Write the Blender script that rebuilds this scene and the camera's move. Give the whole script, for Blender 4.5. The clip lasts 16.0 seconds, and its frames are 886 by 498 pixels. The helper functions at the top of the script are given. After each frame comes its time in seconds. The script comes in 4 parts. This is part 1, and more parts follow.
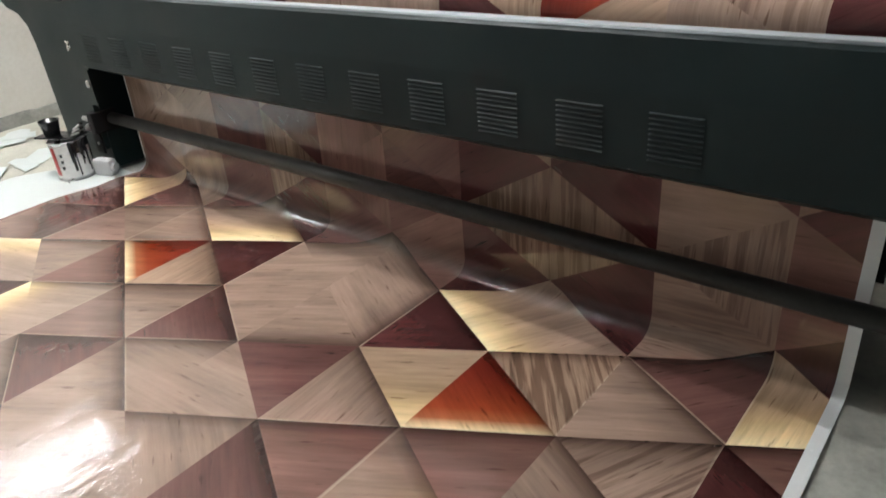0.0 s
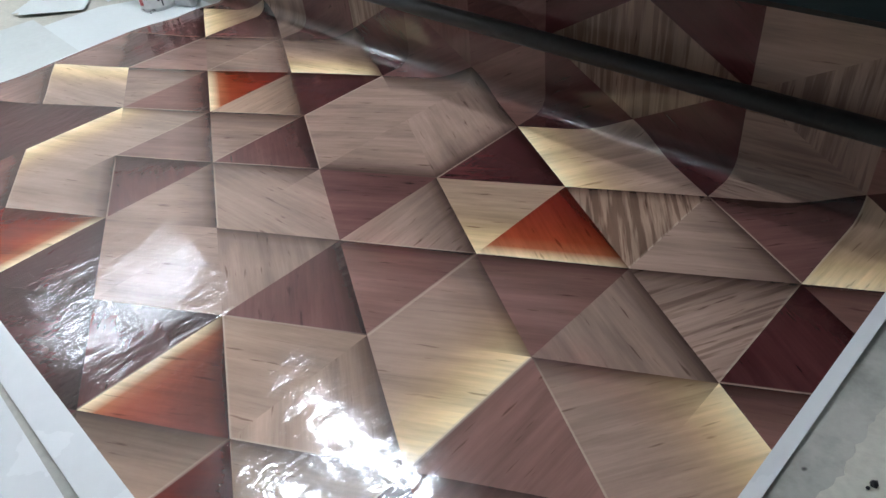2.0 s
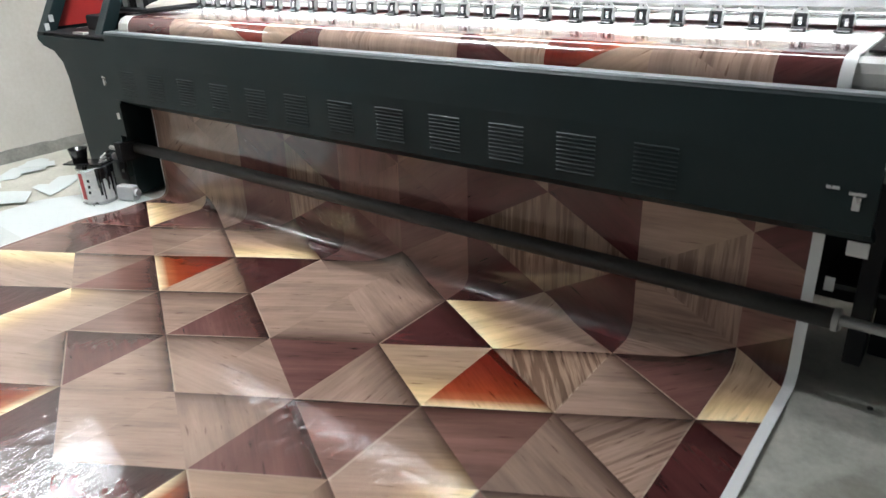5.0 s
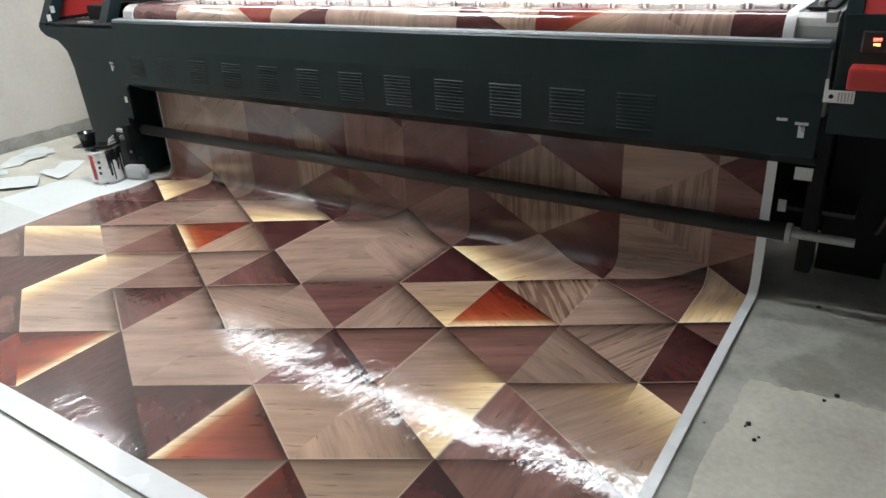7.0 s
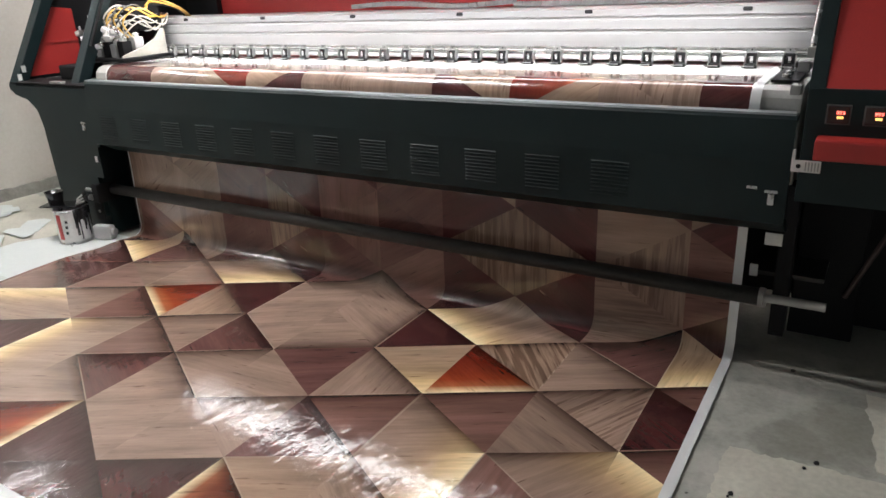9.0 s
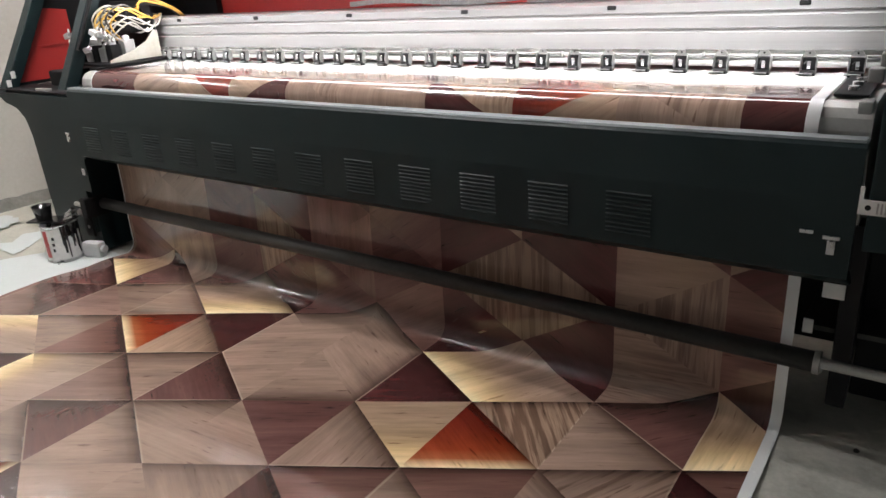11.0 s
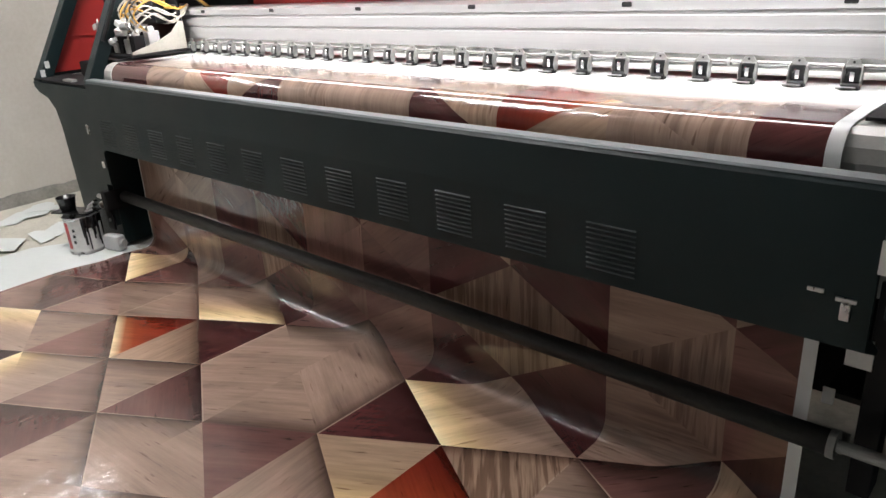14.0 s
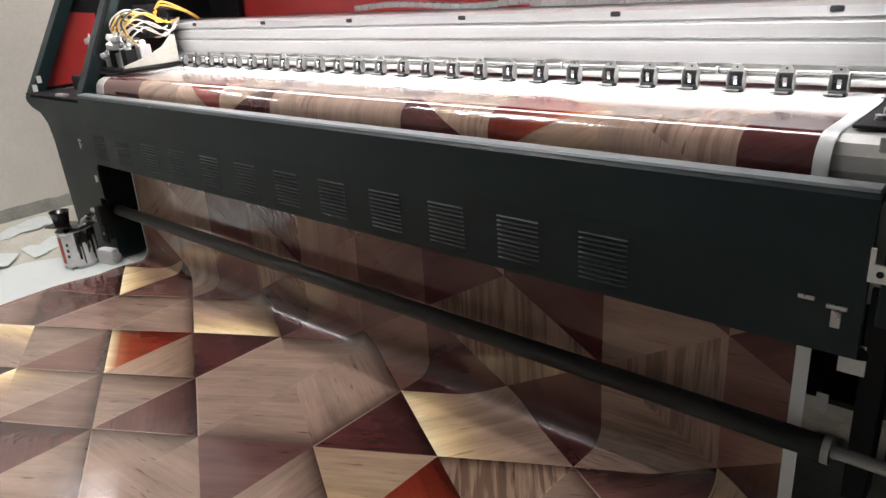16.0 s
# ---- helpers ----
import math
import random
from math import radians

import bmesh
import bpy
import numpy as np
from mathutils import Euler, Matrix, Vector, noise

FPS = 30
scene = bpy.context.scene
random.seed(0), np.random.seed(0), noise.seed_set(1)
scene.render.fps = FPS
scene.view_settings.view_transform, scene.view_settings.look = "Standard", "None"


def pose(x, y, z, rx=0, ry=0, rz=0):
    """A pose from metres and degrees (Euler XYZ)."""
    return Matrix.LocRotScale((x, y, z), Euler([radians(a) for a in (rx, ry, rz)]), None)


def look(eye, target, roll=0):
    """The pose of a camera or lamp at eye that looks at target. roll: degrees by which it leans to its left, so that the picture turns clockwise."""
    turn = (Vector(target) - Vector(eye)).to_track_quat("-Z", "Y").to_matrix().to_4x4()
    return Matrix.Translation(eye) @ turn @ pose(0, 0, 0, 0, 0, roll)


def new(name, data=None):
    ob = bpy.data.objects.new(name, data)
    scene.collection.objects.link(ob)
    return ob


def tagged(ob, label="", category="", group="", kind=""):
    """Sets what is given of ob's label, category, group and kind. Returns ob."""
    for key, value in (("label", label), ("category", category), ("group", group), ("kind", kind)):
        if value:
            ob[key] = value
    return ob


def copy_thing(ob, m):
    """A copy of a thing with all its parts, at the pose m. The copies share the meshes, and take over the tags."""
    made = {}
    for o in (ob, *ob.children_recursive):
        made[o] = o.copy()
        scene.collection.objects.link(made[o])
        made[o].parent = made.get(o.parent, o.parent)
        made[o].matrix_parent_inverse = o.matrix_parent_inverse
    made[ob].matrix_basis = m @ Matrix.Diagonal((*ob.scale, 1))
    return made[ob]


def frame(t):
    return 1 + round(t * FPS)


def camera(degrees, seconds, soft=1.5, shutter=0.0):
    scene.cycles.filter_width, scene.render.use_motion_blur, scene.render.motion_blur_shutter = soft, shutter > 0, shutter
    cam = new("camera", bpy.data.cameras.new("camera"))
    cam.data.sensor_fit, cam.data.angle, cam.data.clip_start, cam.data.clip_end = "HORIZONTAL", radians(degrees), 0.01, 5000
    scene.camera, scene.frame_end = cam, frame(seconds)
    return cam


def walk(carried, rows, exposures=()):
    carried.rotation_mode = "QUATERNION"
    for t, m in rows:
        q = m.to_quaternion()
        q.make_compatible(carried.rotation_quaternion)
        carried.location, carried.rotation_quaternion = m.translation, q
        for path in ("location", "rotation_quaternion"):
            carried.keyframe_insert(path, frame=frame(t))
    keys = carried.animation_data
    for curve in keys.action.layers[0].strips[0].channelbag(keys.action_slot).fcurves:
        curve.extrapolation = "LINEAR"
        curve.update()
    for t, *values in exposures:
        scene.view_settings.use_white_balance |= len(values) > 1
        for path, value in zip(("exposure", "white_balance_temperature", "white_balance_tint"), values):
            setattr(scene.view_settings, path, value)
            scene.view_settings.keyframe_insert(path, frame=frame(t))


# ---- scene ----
cam = camera(63.7, 16.0, shutter=0.5)
PATH = [
    (0, (3.27, -1.579, 1.16), (2.103, -0.256, 0.218), -5.3),
    (0.5, (3.273, -1.6, 1.139), (2.102, -0.36, 0.093), -6.5),
    (1, (3.277, -1.614, 1.112), (2.116, -0.511, -0.086), -8.1),
    (1.5, (3.274, -1.625, 1.112), (2.09, -0.611, -0.141), -8.1),
    (2, (3.279, -1.631, 1.116), (2.096, -0.621, -0.141), -7.6),
    (2.5, (3.274, -1.633, 1.117), (2.089, -0.602, -0.122), -7.3),
    (3, (3.281, -1.621, 1.12), (2.107, -0.521, -0.069), -6.2),
    (3.5, (3.279, -1.611, 1.157), (2.076, -0.402, 0.112), -4.0),
    (4, (3.299, -1.6, 1.183), (2.136, -0.245, 0.281), -2.4),
    (4.2, (3.322, -1.644, 1.186), (2.135, -0.25, 0.381), -1.7),
    (6.3, (3.413, -2.263, 1.201), (2.376, -0.769, 0.368), -4.4),
    (6.5, (3.422, -2.29, 1.222), (2.356, -0.816, 0.391), -4.6),
    (7, (3.447, -2.305, 1.188), (2.405, -0.819, 0.349), -3.8),
    (7.5, (3.448, -2.302, 1.201), (2.437, -0.795, 0.361), -4.1),
    (8, (3.439, -2.3, 1.199), (2.433, -0.777, 0.381), -3.8),
    (8.5, (3.431, -2.304, 1.208), (2.433, -0.74, 0.461), -3.0),
    (9, (3.417, -2.294, 1.219), (2.421, -0.71, 0.512), -2.8),
    (9.5, (3.413, -2.169, 1.23), (2.419, -0.587, 0.518), -4.1),
    (9.7, (3.411, -2.126, 1.228), (2.366, -0.559, 0.553), -3.9),
    (11.8, (3.335, -1.635, 1.219), (2.175, -0.193, 0.461), -3.7),
    (12, (3.367, -1.57, 1.224), (2.13, -0.18, 0.489), -4.2),
    (12.5, (3.421, -1.512, 1.229), (2.145, -0.158, 0.497), -3.3),
    (13, (3.449, -1.478, 1.218), (2.154, -0.132, 0.502), -3.4),
    (13.5, (3.45, -1.466, 1.223), (2.144, -0.14, 0.491), -4.2),
    (14, (3.449, -1.475, 1.211), (2.163, -0.133, 0.474), -3.9),
    (14.5, (3.449, -1.468, 1.22), (2.159, -0.129, 0.485), -4.4),
    (15, (3.448, -1.479, 1.214), (2.179, -0.109, 0.497), -3.8),
    (15.5, (3.452, -1.473, 1.217), (2.175, -0.111, 0.5), -4.4),
    (16, (3.454, -1.47, 1.223), (2.173, -0.114, 0.502), -4.6),
]
EXPOSURES = [(0, 0.38, 6500, 8), (0.5, 0.31, 6250, 8), (1.0, 0.21, 5850, 8), (2.2, -0.01, 5780, 8), (3.0, 0.04, 5850, 8), (4.2, 0.36, 6150, 8), (6.3, 0.36, 6250, 8), (8.0, 0.32, 6250, 8), (9.0, 0.04, 6600, 12), (9.7, -0.03, 6680, 13),
             (11.8, -0.06, 6680, 13), (16, -0.06, 6680, 13)]
walk(cam, [(t, look(eye, target, roll)) for t, eye, target, roll in PATH], EXPOSURES)

# ---------------------------------------------------------------- light
world = bpy.data.worlds.new("world")
scene.world = world
world.use_nodes = True
wn = world.node_tree
sky = wn.nodes.new("ShaderNodeTexSky")
sky.sky_type, sky.sun_disc = "NISHITA", False
sky.sun_elevation, sky.sun_rotation = radians(40), radians(200)
wn.links.new(sky.outputs[0], wn.nodes["Background"].inputs[0])
wn.nodes["Background"].inputs[1].default_value = 0.08


def area_lamp(name, m, sx, sy, power, colour):
    data = bpy.data.lights.new(name, "AREA")
    data.shape, data.size, data.size_y, data.energy, data.color = "RECTANGLE", sx, sy, power, colour
    ob = new(name, data)
    ob.matrix_world = m
    return ob


# weak fill lamp added behind the viewer, in an assumed doorway
area_lamp("front_fill", look((4.6, -4.92, 1.25), (3.0, 0.0, 0.4)), 1.5, 2.0, 1.5, (0.93, 0.97, 1.0))

# the lid's light bar, shining down on the bed
bed_light = area_lamp("lid_light_bar", look((1.5, 0.215, 1.24), (1.5, 0.33, 0.95)), 3.2, 0.06, 16.0, (0.97, 0.99, 1.0))
bed_light.data.spread = radians(90)


# ---------------------------------------------------------------- materials
class Nodes:
    """A node material with short ways to add nodes."""

    def __init__(self, name, base=(0.5, 0.5, 0.5), rough=0.5, metal=0.0, coat=0.0):
        self.mat = bpy.data.materials.new(name)
        self.mat.use_nodes = True
        self.t = self.mat.node_tree
        self.bsdf = self.t.nodes["Principled BSDF"]
        self.bsdf.inputs["Base Color"].default_value = (*base, 1)
        self.bsdf.inputs["Roughness"].default_value = rough
        self.bsdf.inputs["Metallic"].default_value = metal
        self.bsdf.inputs["Coat Weight"].default_value = coat

    def add(self, kind, **sockets):
        n = self.t.nodes.new(kind)
        for key, value in sockets.items():
            self.set(n, key.replace("_", " "), value)
        return n

    def set(self, n, key, value):
        sock = n.inputs[int(key)] if key.isdigit() else n.inputs[key]
        if hasattr(value, "links"):
            self.t.links.new(value, sock)
        else:
            sock.default_value = value

    def coords(self, scale=(1, 1, 1), kind="Object"):
        c = self.t.nodes.new("ShaderNodeTexCoord")
        m = self.t.nodes.new("ShaderNodeMapping")
        self.t.links.new(c.outputs[kind], m.inputs[0])
        m.inputs["Scale"].default_value = scale
        return m.outputs[0]

    def noise(self, vec, scale, detail=4.0, rough=0.55):
        n = self.add("ShaderNodeTexNoise", Scale=scale, Detail=detail, Roughness=rough)
        self.t.links.new(vec, n.inputs["Vector"])
        return n.outputs["Fac"]

    def ramp(self, fac, stops):
        n = self.t.nodes.new("ShaderNodeValToRGB")
        self.t.links.new(fac, n.inputs[0])
        e = n.color_ramp.elements
        while len(e) < len(stops):
            e.new(0.5)
        for el, (p, c) in zip(e, stops):
            el.position, el.color = p, (*c, 1)
        return n.outputs[0]

    def maths(self, op, a, b=0.0, c=0.0, clamp=False):
        n = self.t.nodes.new("ShaderNodeMath")
        n.operation, n.use_clamp = op, clamp
        for i, v in enumerate((a, b, c)):
            self.set(n, str(i), v)
        return n.outputs[0]

    def mix(self, fac, a, b, blend="MIX"):
        n = self.t.nodes.new("ShaderNodeMix")
        n.data_type, n.blend_type = "RGBA", blend
        self.set(n, "0", fac)
        self.set(n, "6", a if hasattr(a, "links") else (*a, 1))
        self.set(n, "7", b if hasattr(b, "links") else (*b, 1))
        return n.outputs[2]

    def bump(self, height, strength, distance=0.01, prior=None):
        n = self.add("ShaderNodeBump", Strength=strength, Distance=distance)
        self.t.links.new(height, n.inputs["Height"])
        if prior:
            self.t.links.new(prior, n.inputs["Normal"])
        return n.outputs[0]

    def out(self, **sockets):
        for key, value in sockets.items():
            self.set(self.bsdf, key.replace("_", " "), value)
        return self.mat


def worn(name, base, rough=0.5, metal=0.0, vary=0.25, scale=6.0, fine=60.0, bump=0.1, coat=0.0, stretch=(1, 1, 1), spec=0.5):
    """A plain surface with blotches, fine grain and uneven gloss."""
    n = Nodes(name, base, rough, metal, coat)
    v = n.coords(stretch)
    big, small = n.noise(v, scale), n.noise(v, fine, 3)
    f = n.maths("ADD", n.maths("MULTIPLY", big, 0.65), n.maths("MULTIPLY", small, 0.35))
    lo, hi = [c * (1 - vary) for c in base], [min(1, c * (1 + vary)) for c in base]
    r = n.maths("MULTIPLY_ADD", big, 0.3, rough - 0.15, clamp=True)
    return n.out(Base_Color=n.ramp(f, [(0.3, lo), (0.7, hi)]), Roughness=r, Normal=n.bump(small, bump, 0.003), Specular_IOR_Level=spec)


def glow(name, colour, strength):
    n = Nodes(name, colour)
    return n.out(Emission_Color=(*colour, 1), Emission_Strength=strength)


BLACK_PAINT = worn("dark_green_black_powder_coat", (0.0042, 0.014, 0.0156), 0.48, 0.0, 0.2, 3, 400, 0.2, spec=0.3)
BLACK_MATT = worn("matt_black", (0.006, 0.006, 0.007), 0.6, 0.0, 0.3, 8, 200, 0.15, spec=0.25)
RED_PAINT = worn("red_powder_coat", (0.41, 0.03, 0.027), 0.45, 0.0, 0.15, 3, 300, 0.15)
ALUMINIUM = worn("brushed_aluminium", (0.4, 0.4, 0.4), 0.42, 0.65, 0.1, 2, 30, 0.1, 0, (0.3, 6, 30))
STEEL = worn("bright_steel", (0.6, 0.6, 0.6), 0.28, 1.0, 0.15, 20, 120, 0.05)
GREY_STEEL = worn("grey_steel", (0.38, 0.38, 0.37), 0.4, 0.6, 0.15, 10, 120, 0.1)
ROLLER_STEEL = worn("dull_roller_steel", (0.27, 0.27, 0.262), 0.36, 0.6, 0.2, 20, 120, 0.1)
BED_STEEL = worn("greyish_bed_plate", (0.42, 0.42, 0.40), 0.42, 0.3, 0.12, 5, 100, 0.1)
DARK_TUBE = worn("dark_grey_tube", (0.042, 0.041, 0.039), 0.45, 0.2, 0.3, 9, 90, 0.15)
WHITE_PLASTIC = worn("white_plastic", (0.72, 0.72, 0.7), 0.4, 0.0, 0.08, 12, 80, 0.05)
GREY_PLASTIC = worn("grey_plastic", (0.5, 0.5, 0.5), 0.45, 0.0, 0.12, 12, 80, 0.05)
CREAM_SHEET = worn("cream_painted_sheet", (0.5, 0.485, 0.42), 0.5, 0.0, 0.15, 14, 90, 0.1)
CLEAR_TUBE = worn("milky_ink_hose", (0.42, 0.40, 0.36), 0.25, 0.0, 0.15, 30, 90, 0.02)
YELLOW_TUBE = worn("yellow_ink_hose", (0.62, 0.36, 0.07), 0.3, 0.0, 0.15, 30, 90, 0.02)
PAPER = worn("white_paper", (0.64, 0.68, 0.665), 0.55, 0.0, 0.05, 4, 40, 0.15)
PALE_PAPER = worn("pale_grey_paper", (0.56, 0.59, 0.565), 0.6, 0.0, 0.08, 5, 40, 0.15)
FILM_BACK = worn("white_film_end", (0.78, 0.80, 0.80), 0.25, 0.0, 0.04, 5, 30, 0.2)
INK = worn("black_ink", (0.008, 0.008, 0.009), 0.22, 0.0, 0.2, 20, 90, 0.05)
LED = glow("led_strip", (0.97, 0.99, 1.0), 14.0)
TUBE_GLOW = glow("fluorescent_tube", (0.97, 0.98, 1.0), 400.0)
TUBE_FILL = glow("added_fill_tube", (0.97, 0.98, 1.0), 45.0)
TUBE_WEAK = glow("wall_fluorescent_tube", (0.97, 0.98, 1.0), 95.0)
GREY_BEZEL = worn("grey_bezel", (0.06, 0.06, 0.06), 0.5, 0.0, 0.2, 20, 90, 0.05)
DIGIT_RED = glow("red_led_digits", (1.0, 0.16, 0.12), 5.0)
DIGIT_YELLOW = glow("yellow_led_digits", (1.0, 0.62, 0.18), 3.4)
SCREEN = worn("dark_display_window", (0.05, 0.03, 0.03), 0.15, 0.0, 0.1, 10, 80, 0.0)
# tone of the walls out of view, kept dark to cut fill light
UNSEEN_WALL = worn("unseen_wall_grey", (0.2, 0.2, 0.19), 0.85, 0, 0.2, 2, 40, 0.2)
CEILING = worn("ceiling_paint", (0.42, 0.42, 0.40), 0.8, 0.0, 0.05, 2, 40, 0.1)


def wall_material():
    n = Nodes("cream_wall_plaster", rough=0.75)
    v = n.coords()
    big, small = n.noise(v, 1.6, 5), n.noise(v, 45, 4)
    c = n.ramp(big, [(0.3, (0.55, 0.515, 0.45)), (0.6, (0.66, 0.625, 0.565)), (0.8, (0.61, 0.56, 0.48))])
    c = n.mix(0.12, c, n.ramp(small, [(0.35, (0.5, 0.48, 0.44)), (0.65, (0.8, 0.8, 0.78))]))
    return n.out(Base_Color=c, Normal=n.bump(small, 0.2, 0.004))


def concrete_material():
    n = Nodes("stained_concrete", rough=0.7)
    v = n.coords()
    big, mid, small = n.noise(v, 1.7, 6, 0.6), n.noise(v, 7, 6, 0.65), n.noise(v, 60, 4)
    c = n.ramp(big, [(0.32, (0.30, 0.305, 0.27)), (0.5, (0.42, 0.42, 0.37)), (0.68, (0.54, 0.53, 0.47))])
    c = n.mix(n.ramp(mid, [(0.36, (0.55, 0.55, 0.55)), (0.54, (0, 0, 0))]), c, (0.2, 0.205, 0.175))
    # damp spots beside the film
    for cx, cy, size in ((3.44, -0.37, 0.13), (3.33, -0.44, 0.09), (3.5, -0.27, 0.12)):
        d = n.t.nodes.new("ShaderNodeVectorMath")
        d.operation = "DISTANCE"
        n.t.links.new(v, d.inputs[0])
        d.inputs[1].default_value = (cx, cy, 0.0)
        edge = n.maths("MULTIPLY_ADD", mid, size * 1.6, n.maths("SUBTRACT", d.outputs["Value"], size * 1.8))
        c = n.mix(n.ramp(edge, [(0.0, (0.55, 0.55, 0.55)), (size * 0.35, (0, 0, 0))]), c, (0.2, 0.195, 0.16))
    c = n.mix(0.14, c, n.ramp(small, [(0.3, (0.12, 0.12, 0.11)), (0.7, (0.5, 0.49, 0.45))]))
    spots = n.noise(v, 16, 1)
    c = n.mix(n.ramp(spots, [(0.76, (0, 0, 0)), (0.78, (1, 1, 1))]), c, (0.05, 0.05, 0.045))
    h = n.maths("ADD", n.maths("MULTIPLY", mid, 0.6), n.maths("MULTIPLY", small, 0.4))
    return n.out(Base_Color=c, Roughness=n.maths("MULTIPLY_ADD", mid, 0.4, 0.4), Normal=n.bump(h, 0.35, 0.006))


def print_material():
    """The printed gloss film: facet colours are the ink on it; wood grain runs along each facet's own direction."""
    n = Nodes("printed_gloss_film", rough=0.2)
    col = n.t.nodes.new("ShaderNodeVertexColor")
    col.layer_name = "ink"
    bary = n.t.nodes.new("ShaderNodeVertexColor")
    bary.layer_name = "facet"
    uv = n.t.nodes.new("ShaderNodeUVMap")
    uv.uv_map = "grain"
    sheet = n.t.nodes.new("ShaderNodeUVMap")
    sheet.uv_map = "sheet"

    def stretched(scale):
        m = n.t.nodes.new("ShaderNodeMapping")
        n.t.links.new(uv.outputs[0], m.inputs[0])
        m.inputs["Scale"].default_value = scale
        return m.outputs[0]

    fine = n.noise(stretched((4, 90, 1)), 1.0, 5, 0.7)
    broad = n.noise(stretched((2.2, 15, 1)), 1.0, 4, 0.6)
    streak = n.noise(stretched((9.0, 75, 1)), 1.0, 2, 0.5)
    tone = n.maths("ADD", n.maths("MULTIPLY", fine, 0.5), n.maths("MULTIPLY", broad, 1.0))
    tone = n.maths("MULTIPLY_ADD", tone, 1.3, 0.03)
    grey = n.add("ShaderNodeCombineColor", Red=tone, Green=tone, Blue=tone)
    c = n.mix(1.0, col.outputs[0], grey.outputs[0], "MULTIPLY")
    dark = n.ramp(streak, [(0.27, (0.42, 0.36, 0.33)), (0.35, (1, 1, 1))])
    c = n.mix(0.85, c, n.mix(1.0, c, dark, "MULTIPLY"))
    # light and dark printed bevel lines at facet edges
    sep = n.t.nodes.new("ShaderNodeSeparateColor")
    n.t.links.new(bary.outputs[0], sep.inputs[0])
    e1 = n.ramp(sep.outputs[0], [(0.0, (1, 1, 1)), (0.011, (0.8, 0.8, 0.8)), (0.016, (0, 0, 0))])
    e2 = n.ramp(sep.outputs[1], [(0.0, (1, 1, 1)), (0.03, (0.85, 0.85, 0.85)), (0.13, (0.4, 0.4, 0.4)), (0.42, (0, 0, 0))])
    c = n.mix(n.maths("MULTIPLY", e1, 0.5), c, (0.6, 0.47, 0.36))
    c = n.mix(n.maths("MULTIPLY", e2, 0.92), c, n.mix(1.0, c, (0.14, 0.10, 0.10), "MULTIPLY"))
    # bold dark bands of grain that some facets carry
    bold = n.noise(stretched((2.5, 46, 1)), 1.0, 3, 0.6)
    bold = n.ramp(bold, [(0.44, (1, 1, 1)), (0.53, (0, 0, 0))])
    c = n.mix(n.maths("MULTIPLY", bold, sep.outputs[2]), c, n.mix(1.0, c, (0.32, 0.26, 0.24), "MULTIPLY"))
    m = n.t.nodes.new("ShaderNodeMapping")
    n.t.links.new(sheet.outputs[0], m.inputs[0])

    def drawn(sx, sy):
        d = n.t.nodes.new("ShaderNodeMapping")
        n.t.links.new(sheet.outputs[0], d.inputs[0])
        d.inputs["Scale"].default_value = (sx, sy, 1)
        d.inputs["Rotation"].default_value = (0, 0, radians(14))
        return d.outputs[0]

    wave = n.noise(m.outputs[0], 3.2, 2, 0.5)
    ripple = n.noise(drawn(1.5, 0.75), 12, 2, 0.5)
    crease = n.noise(drawn(1.7, 0.6), 26, 3, 0.6)
    crinkle = n.noise(drawn(1.8, 0.45), 95, 2, 0.5)
    # towards the print line the ink of the passes thins out to bare white film
    along = n.t.nodes.new("ShaderNodeSeparateXYZ")
    n.t.links.new(sheet.outputs[0], along.inputs[0])
    bare = n.add("ShaderNodeMapRange", Value=n.maths("MULTIPLY_ADD", wave, 0.06, n.maths("ADD", along.outputs[1], -0.03)))
    for i, v in enumerate((0.955, 1.07, 0.0, 1.0)):
        bare.inputs[i + 1].default_value = v
    c = n.mix(bare.outputs[0], c, (0.74, 0.74, 0.73))
    # the loose run is wavy; on the bed the film is drawn flat
    loose = n.add("ShaderNodeMapRange", Value=along.outputs[1])
    for i, v in enumerate((0.66, 0.80, 1.0, 0.05)):
        loose.inputs[i + 1].default_value = v
    loose = loose.outputs[0]
    b = n.bump(n.maths("MULTIPLY", wave, loose), 0.16, 0.03)
    b = n.bump(n.maths("MULTIPLY", ripple, loose), 0.13, 0.012, b)
    b = n.bump(n.maths("MULTIPLY", crease, loose), 0.18, 0.006, b)
    b = n.bump(n.maths("MULTIPLY", crinkle, loose), 0.05, 0.003, b)
    return n.out(Base_Color=c, Normal=b, Roughness=n.maths("MULTIPLY_ADD", ripple, 0.1, 0.05), Specular_IOR_Level=0.6, Coat_Weight=0.4, Coat_Roughness=0.04, Coat_Normal=b)


WALL, CONCRETE, PRINT = wall_material(), concrete_material(), print_material()


# ---------------------------------------------------------------- building helpers
def mesh_from(bm, name, material, smooth=False):
    me = bpy.data.meshes.new(name)
    bmesh.ops.recalc_face_normals(bm, faces=bm.faces)
    bm.to_mesh(me)
    bm.free()
    for mt in (material if isinstance(material, (list, tuple)) else [material]):
        me.materials.append(mt)
    if smooth:
        for p in me.polygons:
            p.use_smooth = True
    return me


def thing(name, bm, material, label="", category="", group="", kind="", smooth=False, at=None):
    ob = new(name, mesh_from(bm, name, material, smooth) if bm else None)
    if at is not None:
        ob.matrix_world = at
    return tagged(ob, label, category, group, kind)


def part(name, bm, material, parent, label="", smooth=False, at=None):
    ob = new(name, mesh_from(bm, name, material, smooth))
    ob.parent = parent
    if at is not None:
        ob.matrix_basis = at
    return tagged(ob, label)


